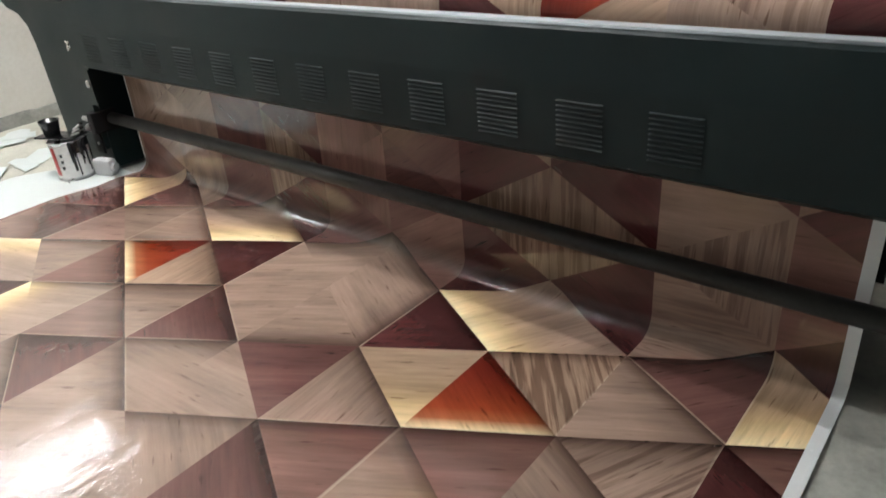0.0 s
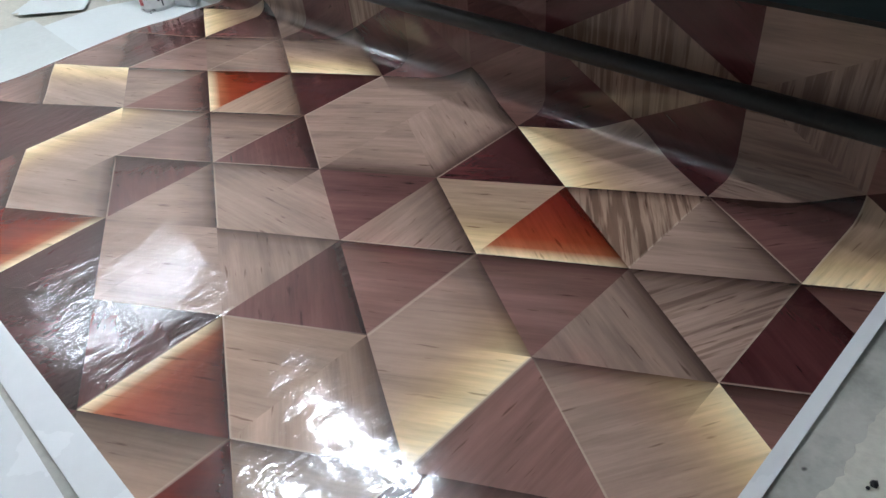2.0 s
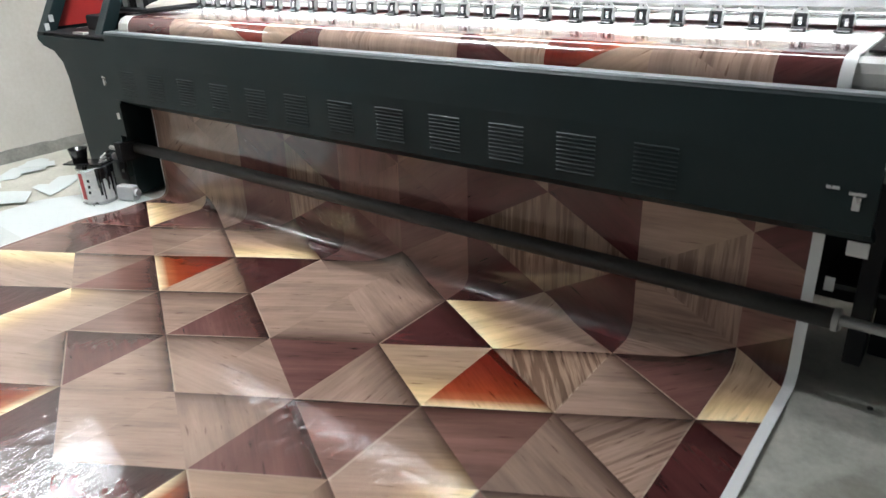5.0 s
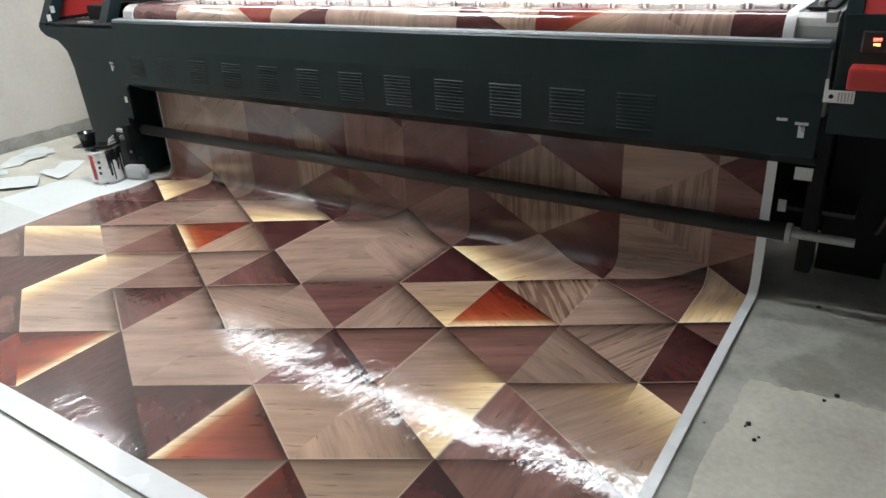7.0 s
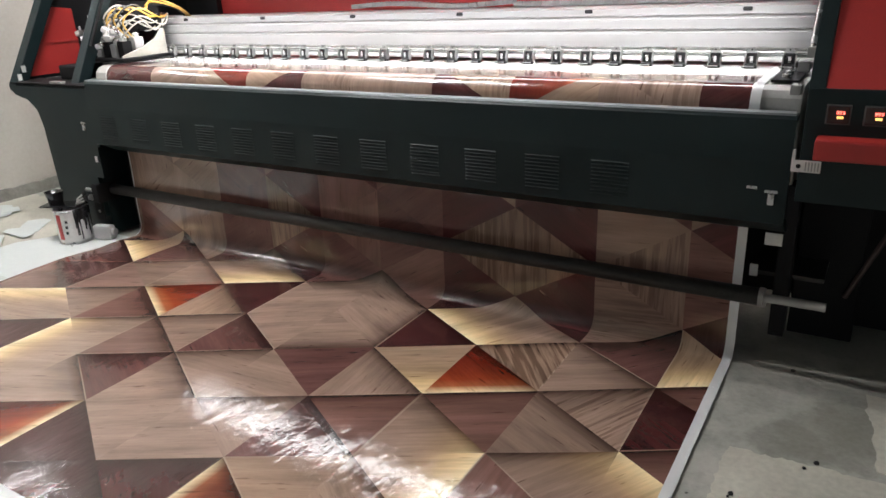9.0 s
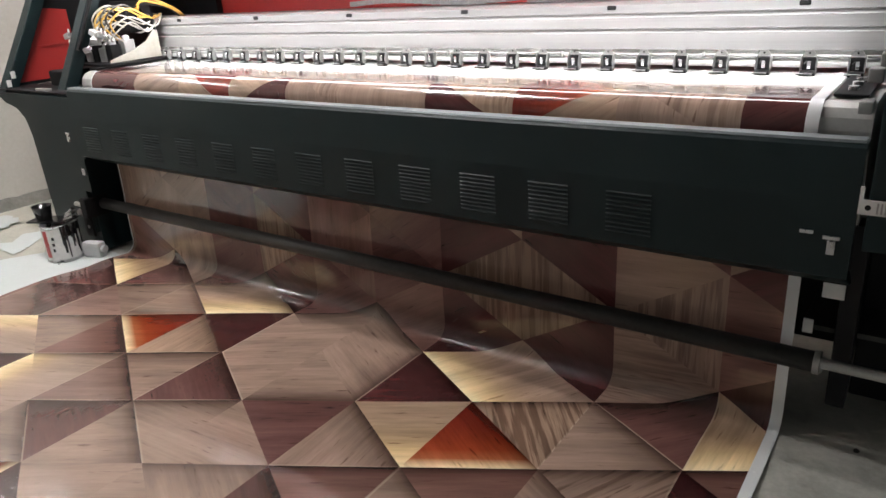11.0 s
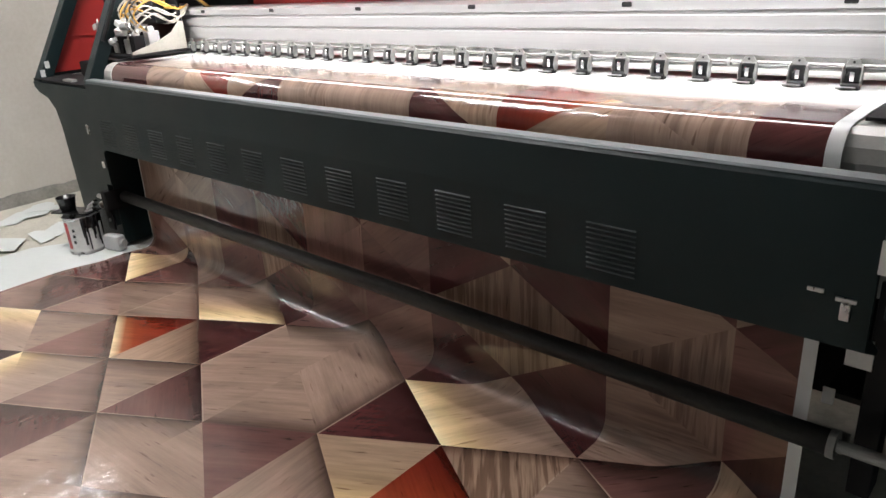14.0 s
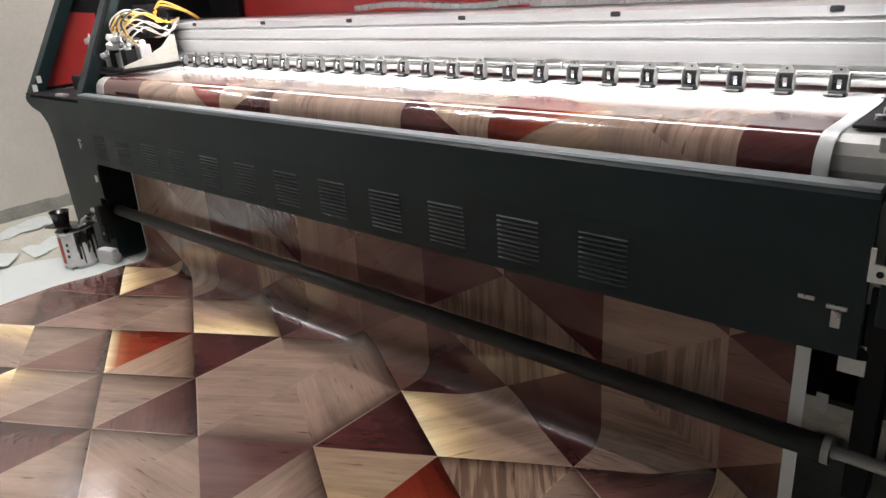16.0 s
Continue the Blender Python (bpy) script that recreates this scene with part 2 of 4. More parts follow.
def shared(name, me, parent, m):
    ob = new(name, me)
    ob.parent = parent
    ob.matrix_basis = m
    return ob


def add_box(bm, lo, hi, bevel=0.0):
    lo, hi = Vector(lo), Vector(hi)
    r = bmesh.ops.create_cube(bm, size=1.0, matrix=Matrix.LocRotScale((lo + hi) / 2, None, hi - lo))
    if bevel:
        edges = list({e for v in r["verts"] for e in v.link_edges})
        bmesh.ops.bevel(bm, geom=edges, offset=bevel, segments=2, profile=0.6, affect="EDGES")


def box(lo, hi, bevel=0.0):
    bm = bmesh.new()
    add_box(bm, lo, hi, bevel)
    return bm


def add_rod(bm, a, b, r0, r1=None, seg=16):
    a, b = Vector(a), Vector(b)
    q = (b - a).to_track_quat("Z", "Y").to_matrix().to_4x4()
    bmesh.ops.create_cone(bm, cap_ends=True, segments=seg, radius1=r0, radius2=r0 if r1 is None else r1,
                          depth=(b - a).length, matrix=Matrix.Translation((a + b) / 2) @ q)


def rod(a, b, r0, r1=None, seg=16):
    bm = bmesh.new()
    add_rod(bm, a, b, r0, r1, seg)
    return bm


def extrude_x(profile, x0, x1, bevel=0.0):
    """A closed (y, z) outline carried from x0 to x1."""
    bm = bmesh.new()
    v0 = [bm.verts.new((x0, y, z)) for y, z in profile]
    v1 = [bm.verts.new((x1, y, z)) for y, z in profile]
    n = len(profile)
    bm.faces.new(v0)
    bm.faces.new(list(reversed(v1)))
    for i in range(n):
        bm.faces.new((v0[i], v1[i], v1[(i + 1) % n], v0[(i + 1) % n]))
    if bevel:
        bmesh.ops.bevel(bm, geom=list(bm.edges), offset=bevel, segments=2, profile=0.6, affect="EDGES")
    return bm


def extrude_y(profile, y0, y1, bevel=0.0):
    """A closed (x, z) outline carried from y0 to y1."""
    bm = bmesh.new()
    v0 = [bm.verts.new((x, y0, z)) for x, z in profile]
    v1 = [bm.verts.new((x, y1, z)) for x, z in profile]
    n = len(profile)
    bm.faces.new(v0)
    bm.faces.new(list(reversed(v1)))
    for i in range(n):
        bm.faces.new((v0[i], v1[i], v1[(i + 1) % n], v0[(i + 1) % n]))
    if bevel:
        bmesh.ops.bevel(bm, geom=list(bm.edges), offset=bevel, segments=2, profile=0.6, affect="EDGES")
    return bm


def lathe(profile, seg=32):
    """A (radius, z) outline turned round z."""
    bm = bmesh.new()
    rings = []
    for r, z in profile:
        rings.append([bm.verts.new((r * math.cos(2 * math.pi * i / seg), r * math.sin(2 * math.pi * i / seg), z)) for i in range(seg)])
    for a, b in zip(rings, rings[1:]):
        for i in range(seg):
            bm.faces.new((a[i], a[(i + 1) % seg], b[(i + 1) % seg], b[i]))
    bm.faces.new(rings[0])
    bm.faces.new(rings[-1])
    return bm


def hose(points, r, seg=8, steps=6):
    """A soft tube through the points."""
    pts = [Vector(p) for p in points]
    line = []
    for i in range(len(pts) - 1):
        p0, p1, p2, p3 = pts[max(i - 1, 0)], pts[i], pts[i + 1], pts[min(i + 2, len(pts) - 1)]
        for s in range(steps):
            t = s / steps
            line.append(0.5 * (2 * p1 + (p2 - p0) * t + (2 * p0 - 5 * p1 + 4 * p2 - p3) * t * t + (3 * p1 - p0 - 3 * p2 + p3) * t ** 3))
    line.append(pts[-1])
    bm = bmesh.new()
    rings = []
    for i, p in enumerate(line):
        d = (line[min(i + 1, len(line) - 1)] - line[max(i - 1, 0)]).normalized()
        q = d.to_track_quat("Z", "Y")
        rings.append([bm.verts.new(p + q @ Vector((r * math.cos(2 * math.pi * j / seg), r * math.sin(2 * math.pi * j / seg), 0))) for j in range(seg)])
    for a, b in zip(rings, rings[1:]):
        for j in range(seg):
            bm.faces.new((a[j], a[(j + 1) % seg], b[(j + 1) % seg], b[j]))
    bm.faces.new(rings[0])
    bm.faces.new(rings[-1])
    return bm


# ---------------------------------------------------------------- the room
WALL_X, BACK_Y, RIGHT_X, FRONT_Y, TOP = -1.40, 2.2, 6.2, -5.0, 3.2
thing("floor", box((WALL_X - 0.15, FRONT_Y - 0.15, -0.12), (RIGHT_X + 0.15, BACK_Y + 0.15, 0.0)), CONCRETE,
      "bare grey concrete floor with damp stains and specks", "floor", kind="structure")
thing("wall_left", box((WALL_X - 0.15, FRONT_Y, 0.0), (WALL_X, BACK_Y, TOP)), WALL,
      "cream painted plaster wall, scuffed near the floor", "wall", kind="structure")
thing("wall_back", box((WALL_X - 0.15, BACK_Y, 0.0), (RIGHT_X + 0.15, BACK_Y + 0.15, TOP)), WALL,
      "cream painted plaster wall behind the printer", "wall", kind="structure")
thing("wall_right", box((RIGHT_X, FRONT_Y, 0.0), (RIGHT_X + 0.15, BACK_Y, TOP)), UNSEEN_WALL,
      "plain grey wall out of view, dimmed to cut fill", "wall", kind="structure")
# unseen front wall; its doorway is assumed and holds the fill lamp
bm = box((WALL_X - 0.15, FRONT_Y - 0.15, 0.0), (3.8, FRONT_Y, TOP))
add_box(bm, (5.4, FRONT_Y - 0.15, 0.0), (RIGHT_X + 0.15, FRONT_Y, TOP))
add_box(bm, (3.8, FRONT_Y - 0.15, 2.3), (5.4, FRONT_Y, TOP))
thing("wall_front", bm, UNSEEN_WALL, "plain grey wall out of view with an assumed doorway", "wall", kind="structure")
# ceiling is out of view; its grey holds back bounced light
thing("ceiling", box((WALL_X - 0.15, FRONT_Y - 0.15, TOP), (RIGHT_X + 0.15, BACK_Y + 0.15, TOP + 0.15)), CEILING,
      "plain ceiling out of view, greyed to cut bounce", "ceiling", kind="structure")


def rough_strip():
    """The broken cement band along the foot of the wall."""
    rng = random.Random(4)
    bm = bmesh.new()
    ys = [FRONT_Y + i * 0.06 for i in range(int((BACK_Y - FRONT_Y) / 0.06) + 1)]
    rows = []
    for y in ys:
        h, w = 0.068 + rng.uniform(-0.005, 0.005), 0.028 + rng.uniform(-0.004, 0.005)
        rows.append([bm.verts.new(p) for p in ((WALL_X + w + 0.012, y, 0), (WALL_X + w, y, h * 0.5), (WALL_X + 0.012, y, h), (WALL_X, y, h))])
    for a, b in zip(rows, rows[1:]):
        for i in range(3):
            bm.faces.new((a[i], b[i], b[i + 1], a[i + 1]))
    return bm


thing("baseboard", rough_strip(), worn("grey_cement_band", (0.24, 0.235, 0.21), 0.8, 0, 0.35, 9, 60, 0.5),
      "rough grey cement band along the foot of the wall", "baseboard", kind="structure")


def tube_light(at, glowing, label):
    ob = thing("tube_light", None, None, label, "tube light", at=at)
    part("housing", box((-0.62, -0.035, -0.05), (0.62, 0.035, 0.0), 0.006), WHITE_PLASTIC, ob)
    part("tube", rod((-0.59, 0, -0.068), (0.59, 0, -0.068), 0.014), glowing, ob, "lit tube")
    for s in (-1, 1):
        part("lamp_holder", box((s * 0.6 - 0.012, -0.018, -0.09), (s * 0.6 + 0.012, 0.018, -0.05), 0.003), WHITE_PLASTIC, ob)
    return ob


for x, y in ((0.72, -0.8), (0.48, -0.25)):
    tube_light(pose(x, y, TOP), TUBE_GLOW, "unseen white fluorescent tube batten fixed to the ceiling")
tube_light(pose(WALL_X, -0.75, 2.3, 0, -90, 0) @ pose(0, 0, 0, 0, 0, 90), TUBE_WEAK, "white fluorescent tube batten fixed to the wall")
# this one is added fill for the right side, beyond the film's reflections
tube_light(pose(4.4, -0.2, TOP), TUBE_FILL, "unseen white fluorescent tube batten fixed to the ceiling")

# ---------------------------------------------------------------- the printed film
COL_X, COL_W = 1.0494, 0.3159
ROW_Y, ROW_H = -0.7022, 0.17652
X_LEFT, X_PRINT, X_RIGHT = 0.078, 3.085, 3.114
LEAD, LEAD_END = -1.597, -1.668
FLOOR_Z = 0.004
HANG_R, HANG_Y = 0.055, -0.034


def sheet_profile():
    """The film's run in (y, z), from its free end on the floor, up behind the front panel and over the bed."""
    pts = [(LEAD_END - 0.4, FLOOR_Z), (HANG_Y - HANG_R, FLOOR_Z)]
    for i in range(1, 13):
        a = math.pi / 2 * i / 12
        pts.append((HANG_Y - HANG_R + HANG_R * math.sin(a), FLOOR_Z + HANG_R - HANG_R * math.cos(a)))
    pts += [(-0.033, 0.18), (-0.027, 0.30), (-0.023, 0.42), (-0.022, 0.55), (-0.034, 0.64), (-0.052, 0.72), (-0.061, 0.78), (-0.062, 0.82)]
    for i in range(1, 11):
        a = math.pi / 2 * i / 10
        pts.append((-0.002 - 0.06 * math.cos(a), 0.832 + 0.06 * math.sin(a)))
    pts.append((0.62, 0.892))
    run = [pts[0][0]]
    for a, b in zip(pts, pts[1:]):
        run.append(run[-1] + math.hypot(b[0] - a[0], b[1] - a[1]))
    return pts, run


PROFILE, RUN = sheet_profile()
S_END = RUN[-1]


def on_sheet(x, s):
    """The place in the room of a point s metres along the film."""
    i = 0
    while i < len(RUN) - 2 and RUN[i + 1] < s:
        i += 1
    f = (s - RUN[i]) / (RUN[i + 1] - RUN[i])
    y = PROFILE[i][0] + f * (PROFILE[i + 1][0] - PROFILE[i][0])
    z = PROFILE[i][1] + f * (PROFILE[i + 1][1] - PROFILE[i][1])
    if s < HANG_Y - HANG_R:  # it does not lie quite flat
        lift = 0.004 * (1 + noise.noise(Vector((x * 2.1, s * 2.1, 3.0))))
        edge = max(0.0, 1 - (x - X_LEFT) / 0.25)
        lift += edge * 0.012 * (1 + noise.noise(Vector((x * 6, s * 5, 9.0))))
        z += lift * min(1, (HANG_Y - HANG_R - s) / 0.15)
    elif s < 0.6:
        y += 0.004 * noise.noise(Vector((x * 2.5, s * 3, 7.0))) * min(1, (s + HANG_R - HANG_Y) / 0.1)
    return x, y, z


INKS = {"l": (0.335, 0.228, 0.176), "t": (0.385, 0.258, 0.184), "m": (0.225, 0.116, 0.094), "q": (0.15, 0.068, 0.06),
        "d": (0.085, 0.026, 0.026), "r": (0.2, 0.026, 0.016), "y": (0.375, 0.258, 0.178), "p": (0.39, 0.28, 0.22),
        "s": (0.28, 0.19, 0.138), "n": (0.285, 0.178, 0.143), "e": (0.2, 0.055, 0.04)}
GLOW_INK = (1.0, 0.82, 0.5)
GOLD_INK = (0.68, 0.42, 0.17)
EMBER_INK = (0.46, 0.085, 0.026)
# one line for each strip between two columns of the pattern, facet by facet along the film
STRIPS = {-4: "mmmmmmmqmqllllddddm", -3: "ddddnpnqqymlllddddl", -2: "dddddplnlqllllllltl", -1: "mdmpppmrlyqqqdtrlml",
          0: "mrrpqnltdydsdmdtddl", 1: "dddlllqlllqmmdllllm", 2: "dddlllqlllmqqmlldml", 3: "ttetqmlydydsdldtlml",
          4: "yrytytmrtydsddtrtml", 5: "ytdmmtlllqlllqllldl", 6: "yymmyymdmydmdlddmll"}
# facets with a printed glow, and the corners it runs along (a: nearer end, b: farther end, c: tip)
GLOWS = {(5, -1): "b", (4, -1): "c", (-1, -1): "c", (-1, -3): "c", (-2, -1): "b", (4, 1): "ac", (3, 1): "a", (3, 3): "ca", (4, 3): "a", (4, -2): "ab", (6, -1): "bc", (6, 3): "ac", (-1, 1): "ca",
         (-1, 3): "a", (0, 3): "ac", (-3, 3): "ca", (-3, -1): "bc", (-1, -2): "ab", (0, -4): "ab",
         (3, -4): "ab", (4, 9): "c"}


# facets that run together into one larger printed shape, without lines between them
SHAPES = [[(1, 1), (1, 2), (1, 3), (2, 1), (2, 2), (2, 3)], [(4, -1), (4, -2)], [(5, -1), (6, -1)], [(1, -1), (2, -1)], [(1, -2), (1, -3), (2, -2), (2, -3)],
          [(3, 3), (4, 3)], [(-1, 3), (0, 3)], [(1, 9), (2, 9), (2, 8)], [(5, 4), (5, 5), (5, 6), (6, 5)],
          [(-1, -3), (-1, -2), (-1, -1), (0, -3)], [(-3, -1), (-2, -1)]]
SHAPE_OF = {facet: i for i, shape in enumerate(SHAPES) for facet in shape}
# the run of the wood grain where it plainly follows a herringbone, in degrees from the film's width
GRAIN = {(4, -1): 30.0, (4, -2): 30.0, (5, -1): 58.0, (6, -1): 58.0, (1, -1): 4.0, (2, -1): 4.0, (1, -2): 32.0, (1, -3): 32.0, (2, -2): -28.0, (2, -3): 30.0,
         (3, 3): 58.0, (4, 3): 58.0, (-1, 3): 16.0, (0, 3): 16.0, (6, 5): 2.0, (-1, -3): 24.0, (-1, -2): 24.0, (-1, -1): 24.0, (0, -3): 24.0, (-3, -1): 12.0, (-2, -1): 12.0, (1, 1): 32.0, (1, 2): 32.0, (1, 3): 32.0, (2, 1): 30.0, (2, 2): -28.0, (2, 3): -28.0, (4, 2): 128.0, (5, 1): 62.0, (5, 2): 28.0,
         (5, 4): 4.0, (5, 5): 90.0, (5, 6): 2.0, (5, 3): 50.0, (-1, 2): 20.0, (-2, 2): 18.0, (3, 9): 90.0, (5, 9): 90.0, (5, 8): 90.0,
         (1, 8): 90.0, (1, 9): 90.0, (2, 8): 90.0, (2, 9): 90.0}


# facets with bold dark bands of grain
STRIPED = {(4, 2): 0.75, (5, 1): 0.55, (5, 5): 0.5, (5, 4): 0.35, (3, 9): 0.3, (1, 9): 0.3, (5, 9): 0.4, (0, 2): 0.3}


# facets whose shaded sides are plain to see (0: far side, 1: near side, 2: the side along the column)
SHADED = {(3, 0): (0,), (2, 2): (2,), (2, 3): (0,), (5, 0): (0,), (5, -1): (0,), (4, 2): (0,), (4, -1): (0,), (3, -2): (0,), (2, -2): (0,), (1, -2): (0,),
          (4, 3): (), (4, 1): (0,), (3, 1): (), (4, -2): (), (6, -1): (), (3, 3): (), (2, 1): (1,), (1, 1): (), (1, 2): (), (1, 3): (0,)}


def clip(poly, axis, limit, keep_below):
    out = []
    for i, p in enumerate(poly):
        q = poly[(i + 1) % len(poly)]
        pin, qin = (p[axis] <= limit) == keep_below, (q[axis] <= limit) == keep_below
        if pin:
            out.append(p)
        if pin != qin:
            f = (limit - p[axis]) / (q[axis] - p[axis])
            out.append((p[0] + f * (q[0] - p[0]), p[1] + f * (q[1] - p[1])))
    return out


BREAKS = [r for r in RUN if r > HANG_Y - HANG_R - 0.01]


def bands(poly):
    """The piece of film cut where the film bends."""
    lo, hi = min(p[1] for p in poly), max(p[1] for p in poly)
    out = []
    for r in BREAKS:
        if lo + 1e-5 < r < hi - 1e-5:
            low = clip(poly, 1, r, True)
            if len(low) > 2:
                out.append(low)
            poly = clip(poly, 1, r, False)
            if len(poly) < 3:
                return out
    return out + [poly]


class FilmPiece:
    def __init__(self):
        self.verts, self.index, self.faces, self.loops = [], {}, [], []

    def vert(self, p):
        key = (round(p[0], 4), round(p[1], 4))
        if key not in self.index:
            self.index[key] = len(self.verts)
            self.verts.append(on_sheet(*p))
        return self.index[key]

    def emit(self, whole, data):
        for poly in bands(whole):
            ids, keep = [], []
            for p in poly:
                i = self.vert(p)
                if i not in ids:
                    ids.append(i)
                    keep.append(p)
            if len(ids) > 2:
                turn = sum(keep[i - 1][0] * keep[i][1] - keep[i][0] * keep[i - 1][1] for i in range(len(keep)))
                if turn < 0:
                    ids.reverse()
                    keep.reverse()
                self.faces.append(ids)
                self.loops.extend(data(p) for p in keep)

    def made(self, name, material, parent):
        me = bpy.data.meshes.new(name)
        me.from_pydata(self.verts, [], self.faces)
        me.materials.append(material)
        for layer in ("ink", "facet"):
            me.color_attributes.new(layer, "FLOAT_COLOR", "CORNER")
        for layer in ("grain", "sheet"):
            me.uv_layers.new(name=layer)
        n = len(self.loops)
        ink, fac, grain, sheet = np.ones((n, 4), "f"), np.ones((n, 4), "f"), np.zeros((n, 2), "f"), np.zeros((n, 2), "f")
        for i, (col, w, g, p) in enumerate(self.loops):
            ink[i, :3], fac[i, :3], grain[i], sheet[i] = col, w, g, p
        me.color_attributes["ink"].data.foreach_set("color", ink.ravel())
        me.color_attributes["facet"].data.foreach_set("color", fac.ravel())
        me.uv_layers["grain"].data.foreach_set("uv", grain.ravel())
        me.uv_layers["sheet"].data.foreach_set("uv", sheet.ravel())
        me.polygons.foreach_set("use_smooth", [True] * len(self.faces))
        me.update()
        ob = new(name, me)
        ob.parent = parent
        return ob


def facet_code(k, m):
    row = STRIPS.get(k, "")
    return row[m + 6] if 0 <= m + 6 < len(row) else ""


def printed_film():
    rng = random.Random(11)
    film = tagged(new("printed_film"), "glossy printed film with brown, red and tan wood-look triangles, white edges", "printed film")
    ink_area = FilmPiece()
    for k, codes in STRIPS.items():
        for j, code in enumerate(codes):
            m = j - 6
            right = (m - k) % 2 == 1
            ce, ct = (k, k + 1) if right else (k + 1, k)
            a = (COL_X + ce * COL_W, ROW_Y + (m - 1) * ROW_H)
            b = (COL_X + ce * COL_W, ROW_Y + (m + 1) * ROW_H)
            c = (COL_X + ct * COL_W, ROW_Y + m * ROW_H)
            if min(p[0] for p in (a, b, c)) > X_PRINT or max(p[0] for p in (a, b, c)) < X_LEFT or b[1] < LEAD:
                continue
            base = Vector(INKS[code]) * rng.uniform(0.94, 1.06)
            corner = [base * f for f in rng.sample((0.76, 0.97, 1.12), 3)]
            shape = SHAPE_OF.get((k, m))
            if shape is not None:
                corner = [Vector(INKS["l" if code in "ty" else code])] * 3
            bright = GLOWS.get((k, m), "")
            weight = [1.0 if ch in bright else 0.0 for ch in "abc"]
            beside = (facet_code(k, m + 1), facet_code(k, m - 1), facet_code(k - 1 if right else k + 1, m))
            places = ((k, m + 1), (k, m - 1), (k - 1 if right else k + 1, m))
            unlike = [i for i in range(3) if shape is None or SHAPE_OF.get(places[i]) != shape]
            if shape is None:
                unlike = [i for i in unlike if beside[i] != code or rng.random() < 0.5]
            angle = GRAIN.get((k, m), rng.choice((30.0, 30.0, -30.0, 90.0)) + rng.uniform(-6, 6))
            if code == "s":
                angle = 90.0
            ca, sa = math.cos(radians(angle)), math.sin(radians(angle))
            shift = rng.uniform(0, 40) if shape is None else 7.3 * shape
            stripe = STRIPED.get((k, m), 0.6 if code == "s" else 0.0)
            # the printed light comes from the near end: shade lies along the far side of a facet, a thin light line along the others
            light_edge = rng.choice([i for i in unlike if i]) if any(unlike) and m < 4 and rng.random() < 0.6 else None
            dark_edges = [0] if 0 in unlike and not ("b" in bright and "c" in bright) and rng.random() < 0.85 else []
            if (k, m) in SHADED:
                dark_edges = [i for i in SHADED[k, m] if i in unlike]
            if m > 3:
                dark_edges = []
            det = (b[1] - c[1]) * (a[0] - c[0]) + (c[0] - b[0]) * (a[1] - c[1])
            power = (18.0 if len(bright) > 1 else 9.0) if code in "re" else 4.0
            spread = 0.0 if code in "re" else 0.05

            def data(p):
                wa = ((b[1] - c[1]) * (p[0] - c[0]) + (c[0] - b[0]) * (p[1] - c[1])) / det
                wb = ((c[1] - a[1]) * (p[0] - c[0]) + (a[0] - c[0]) * (p[1] - c[1])) / det
                w = (wa, wb, 1 - wa - wb)
                ink = corner[0] * w[0] + corner[1] * w[1] + corner[2] * w[2]
                g = max(0.0, min(1.0, sum(w[i] * weight[i] for i in range(3))))
                if bright:
                    f = min(1.0, spread * g + 1.05 * g ** power)
                    if code in "re":
                        ink = ink.lerp(Vector(EMBER_INK), g ** 2.6)
                    ink = ink.lerp(Vector(GOLD_INK), min(1.0, 1.4 * f)).lerp(Vector(GLOW_INK), f ** 1.6)
                w = [max(0.0, v) for v in w]
                lines = (1.0 if light_edge is None else w[light_edge], min([1.0] + [w[i] for i in dark_edges]), stripe)
                return ink, lines, (p[0] * ca + p[1] * sa + shift, p[1] * ca - p[0] * sa + shift), p

            n = 8

            def node(i, j2):
                u, v = i / n, j2 / n
                return (c[0] + (a[0] - c[0]) * u + (b[0] - c[0]) * v, c[1] + (a[1] - c[1]) * u + (b[1] - c[1]) * v)

            for i in range(n):
                for j2 in range(n - i):
                    tris = [[node(i, j2), node(i + 1, j2), node(i, j2 + 1)]]
                    if i + j2 < n - 1:
                        tris.append([node(i + 1, j2), node(i + 1, j2 + 1), node(i, j2 + 1)])
                    for poly in tris:
                        for axis, limit, below in ((0, X_LEFT, False), (0, X_PRINT, True), (1, LEAD, False), (1, S_END, True)):
                            if poly:
                                poly = clip(poly, axis, limit, below)
                        if len(poly) > 2:
                            ink_area.emit(poly, data)
    ink_area.made("printed_area", PRINT, film)

    def plain(p):
        return Vector((0.8, 0.8, 0.8)), (1.0, 1.0, 0.0), p, p

    ss = [LEAD_END] + [LEAD + i * (S_END - LEAD) / 110 for i in range(111)]
    for xa, xb in ((X_PRINT, X_RIGHT), (X_LEFT - 0.008, X_LEFT)):
        edge = FilmPiece()
        for s0, s1 in zip(ss, ss[1:]):
            edge.emit([(xa, s0), (xb, s0), (xb, s1), (xa, s1)], plain)
        tagged(edge.made("side_margin", FILM_BACK, film), "white unprinted edge")
    edge = FilmPiece()
    for i in range(40):
        xa, xb = X_LEFT + (X_PRINT - X_LEFT) * i / 40, X_LEFT + (X_PRINT - X_LEFT) * (i + 1) / 40
        edge.emit([(xa, LEAD_END), (xb, LEAD_END), (xb, LEAD), (xa, LEAD)], plain)
    tagged(edge.made("end_margin", FILM_BACK, film), "white unprinted edge")


printed_film()

# ---------------------------------------------------------------- the printer
PANEL_L, PANEL_R, PANEL_Y, PANEL_TOP = 0.06, 3.226, -0.187, 0.832
printer = thing("wide_format_printer", None, None, "wide black and red inkjet printer with its lid raised, printing film", "printer")

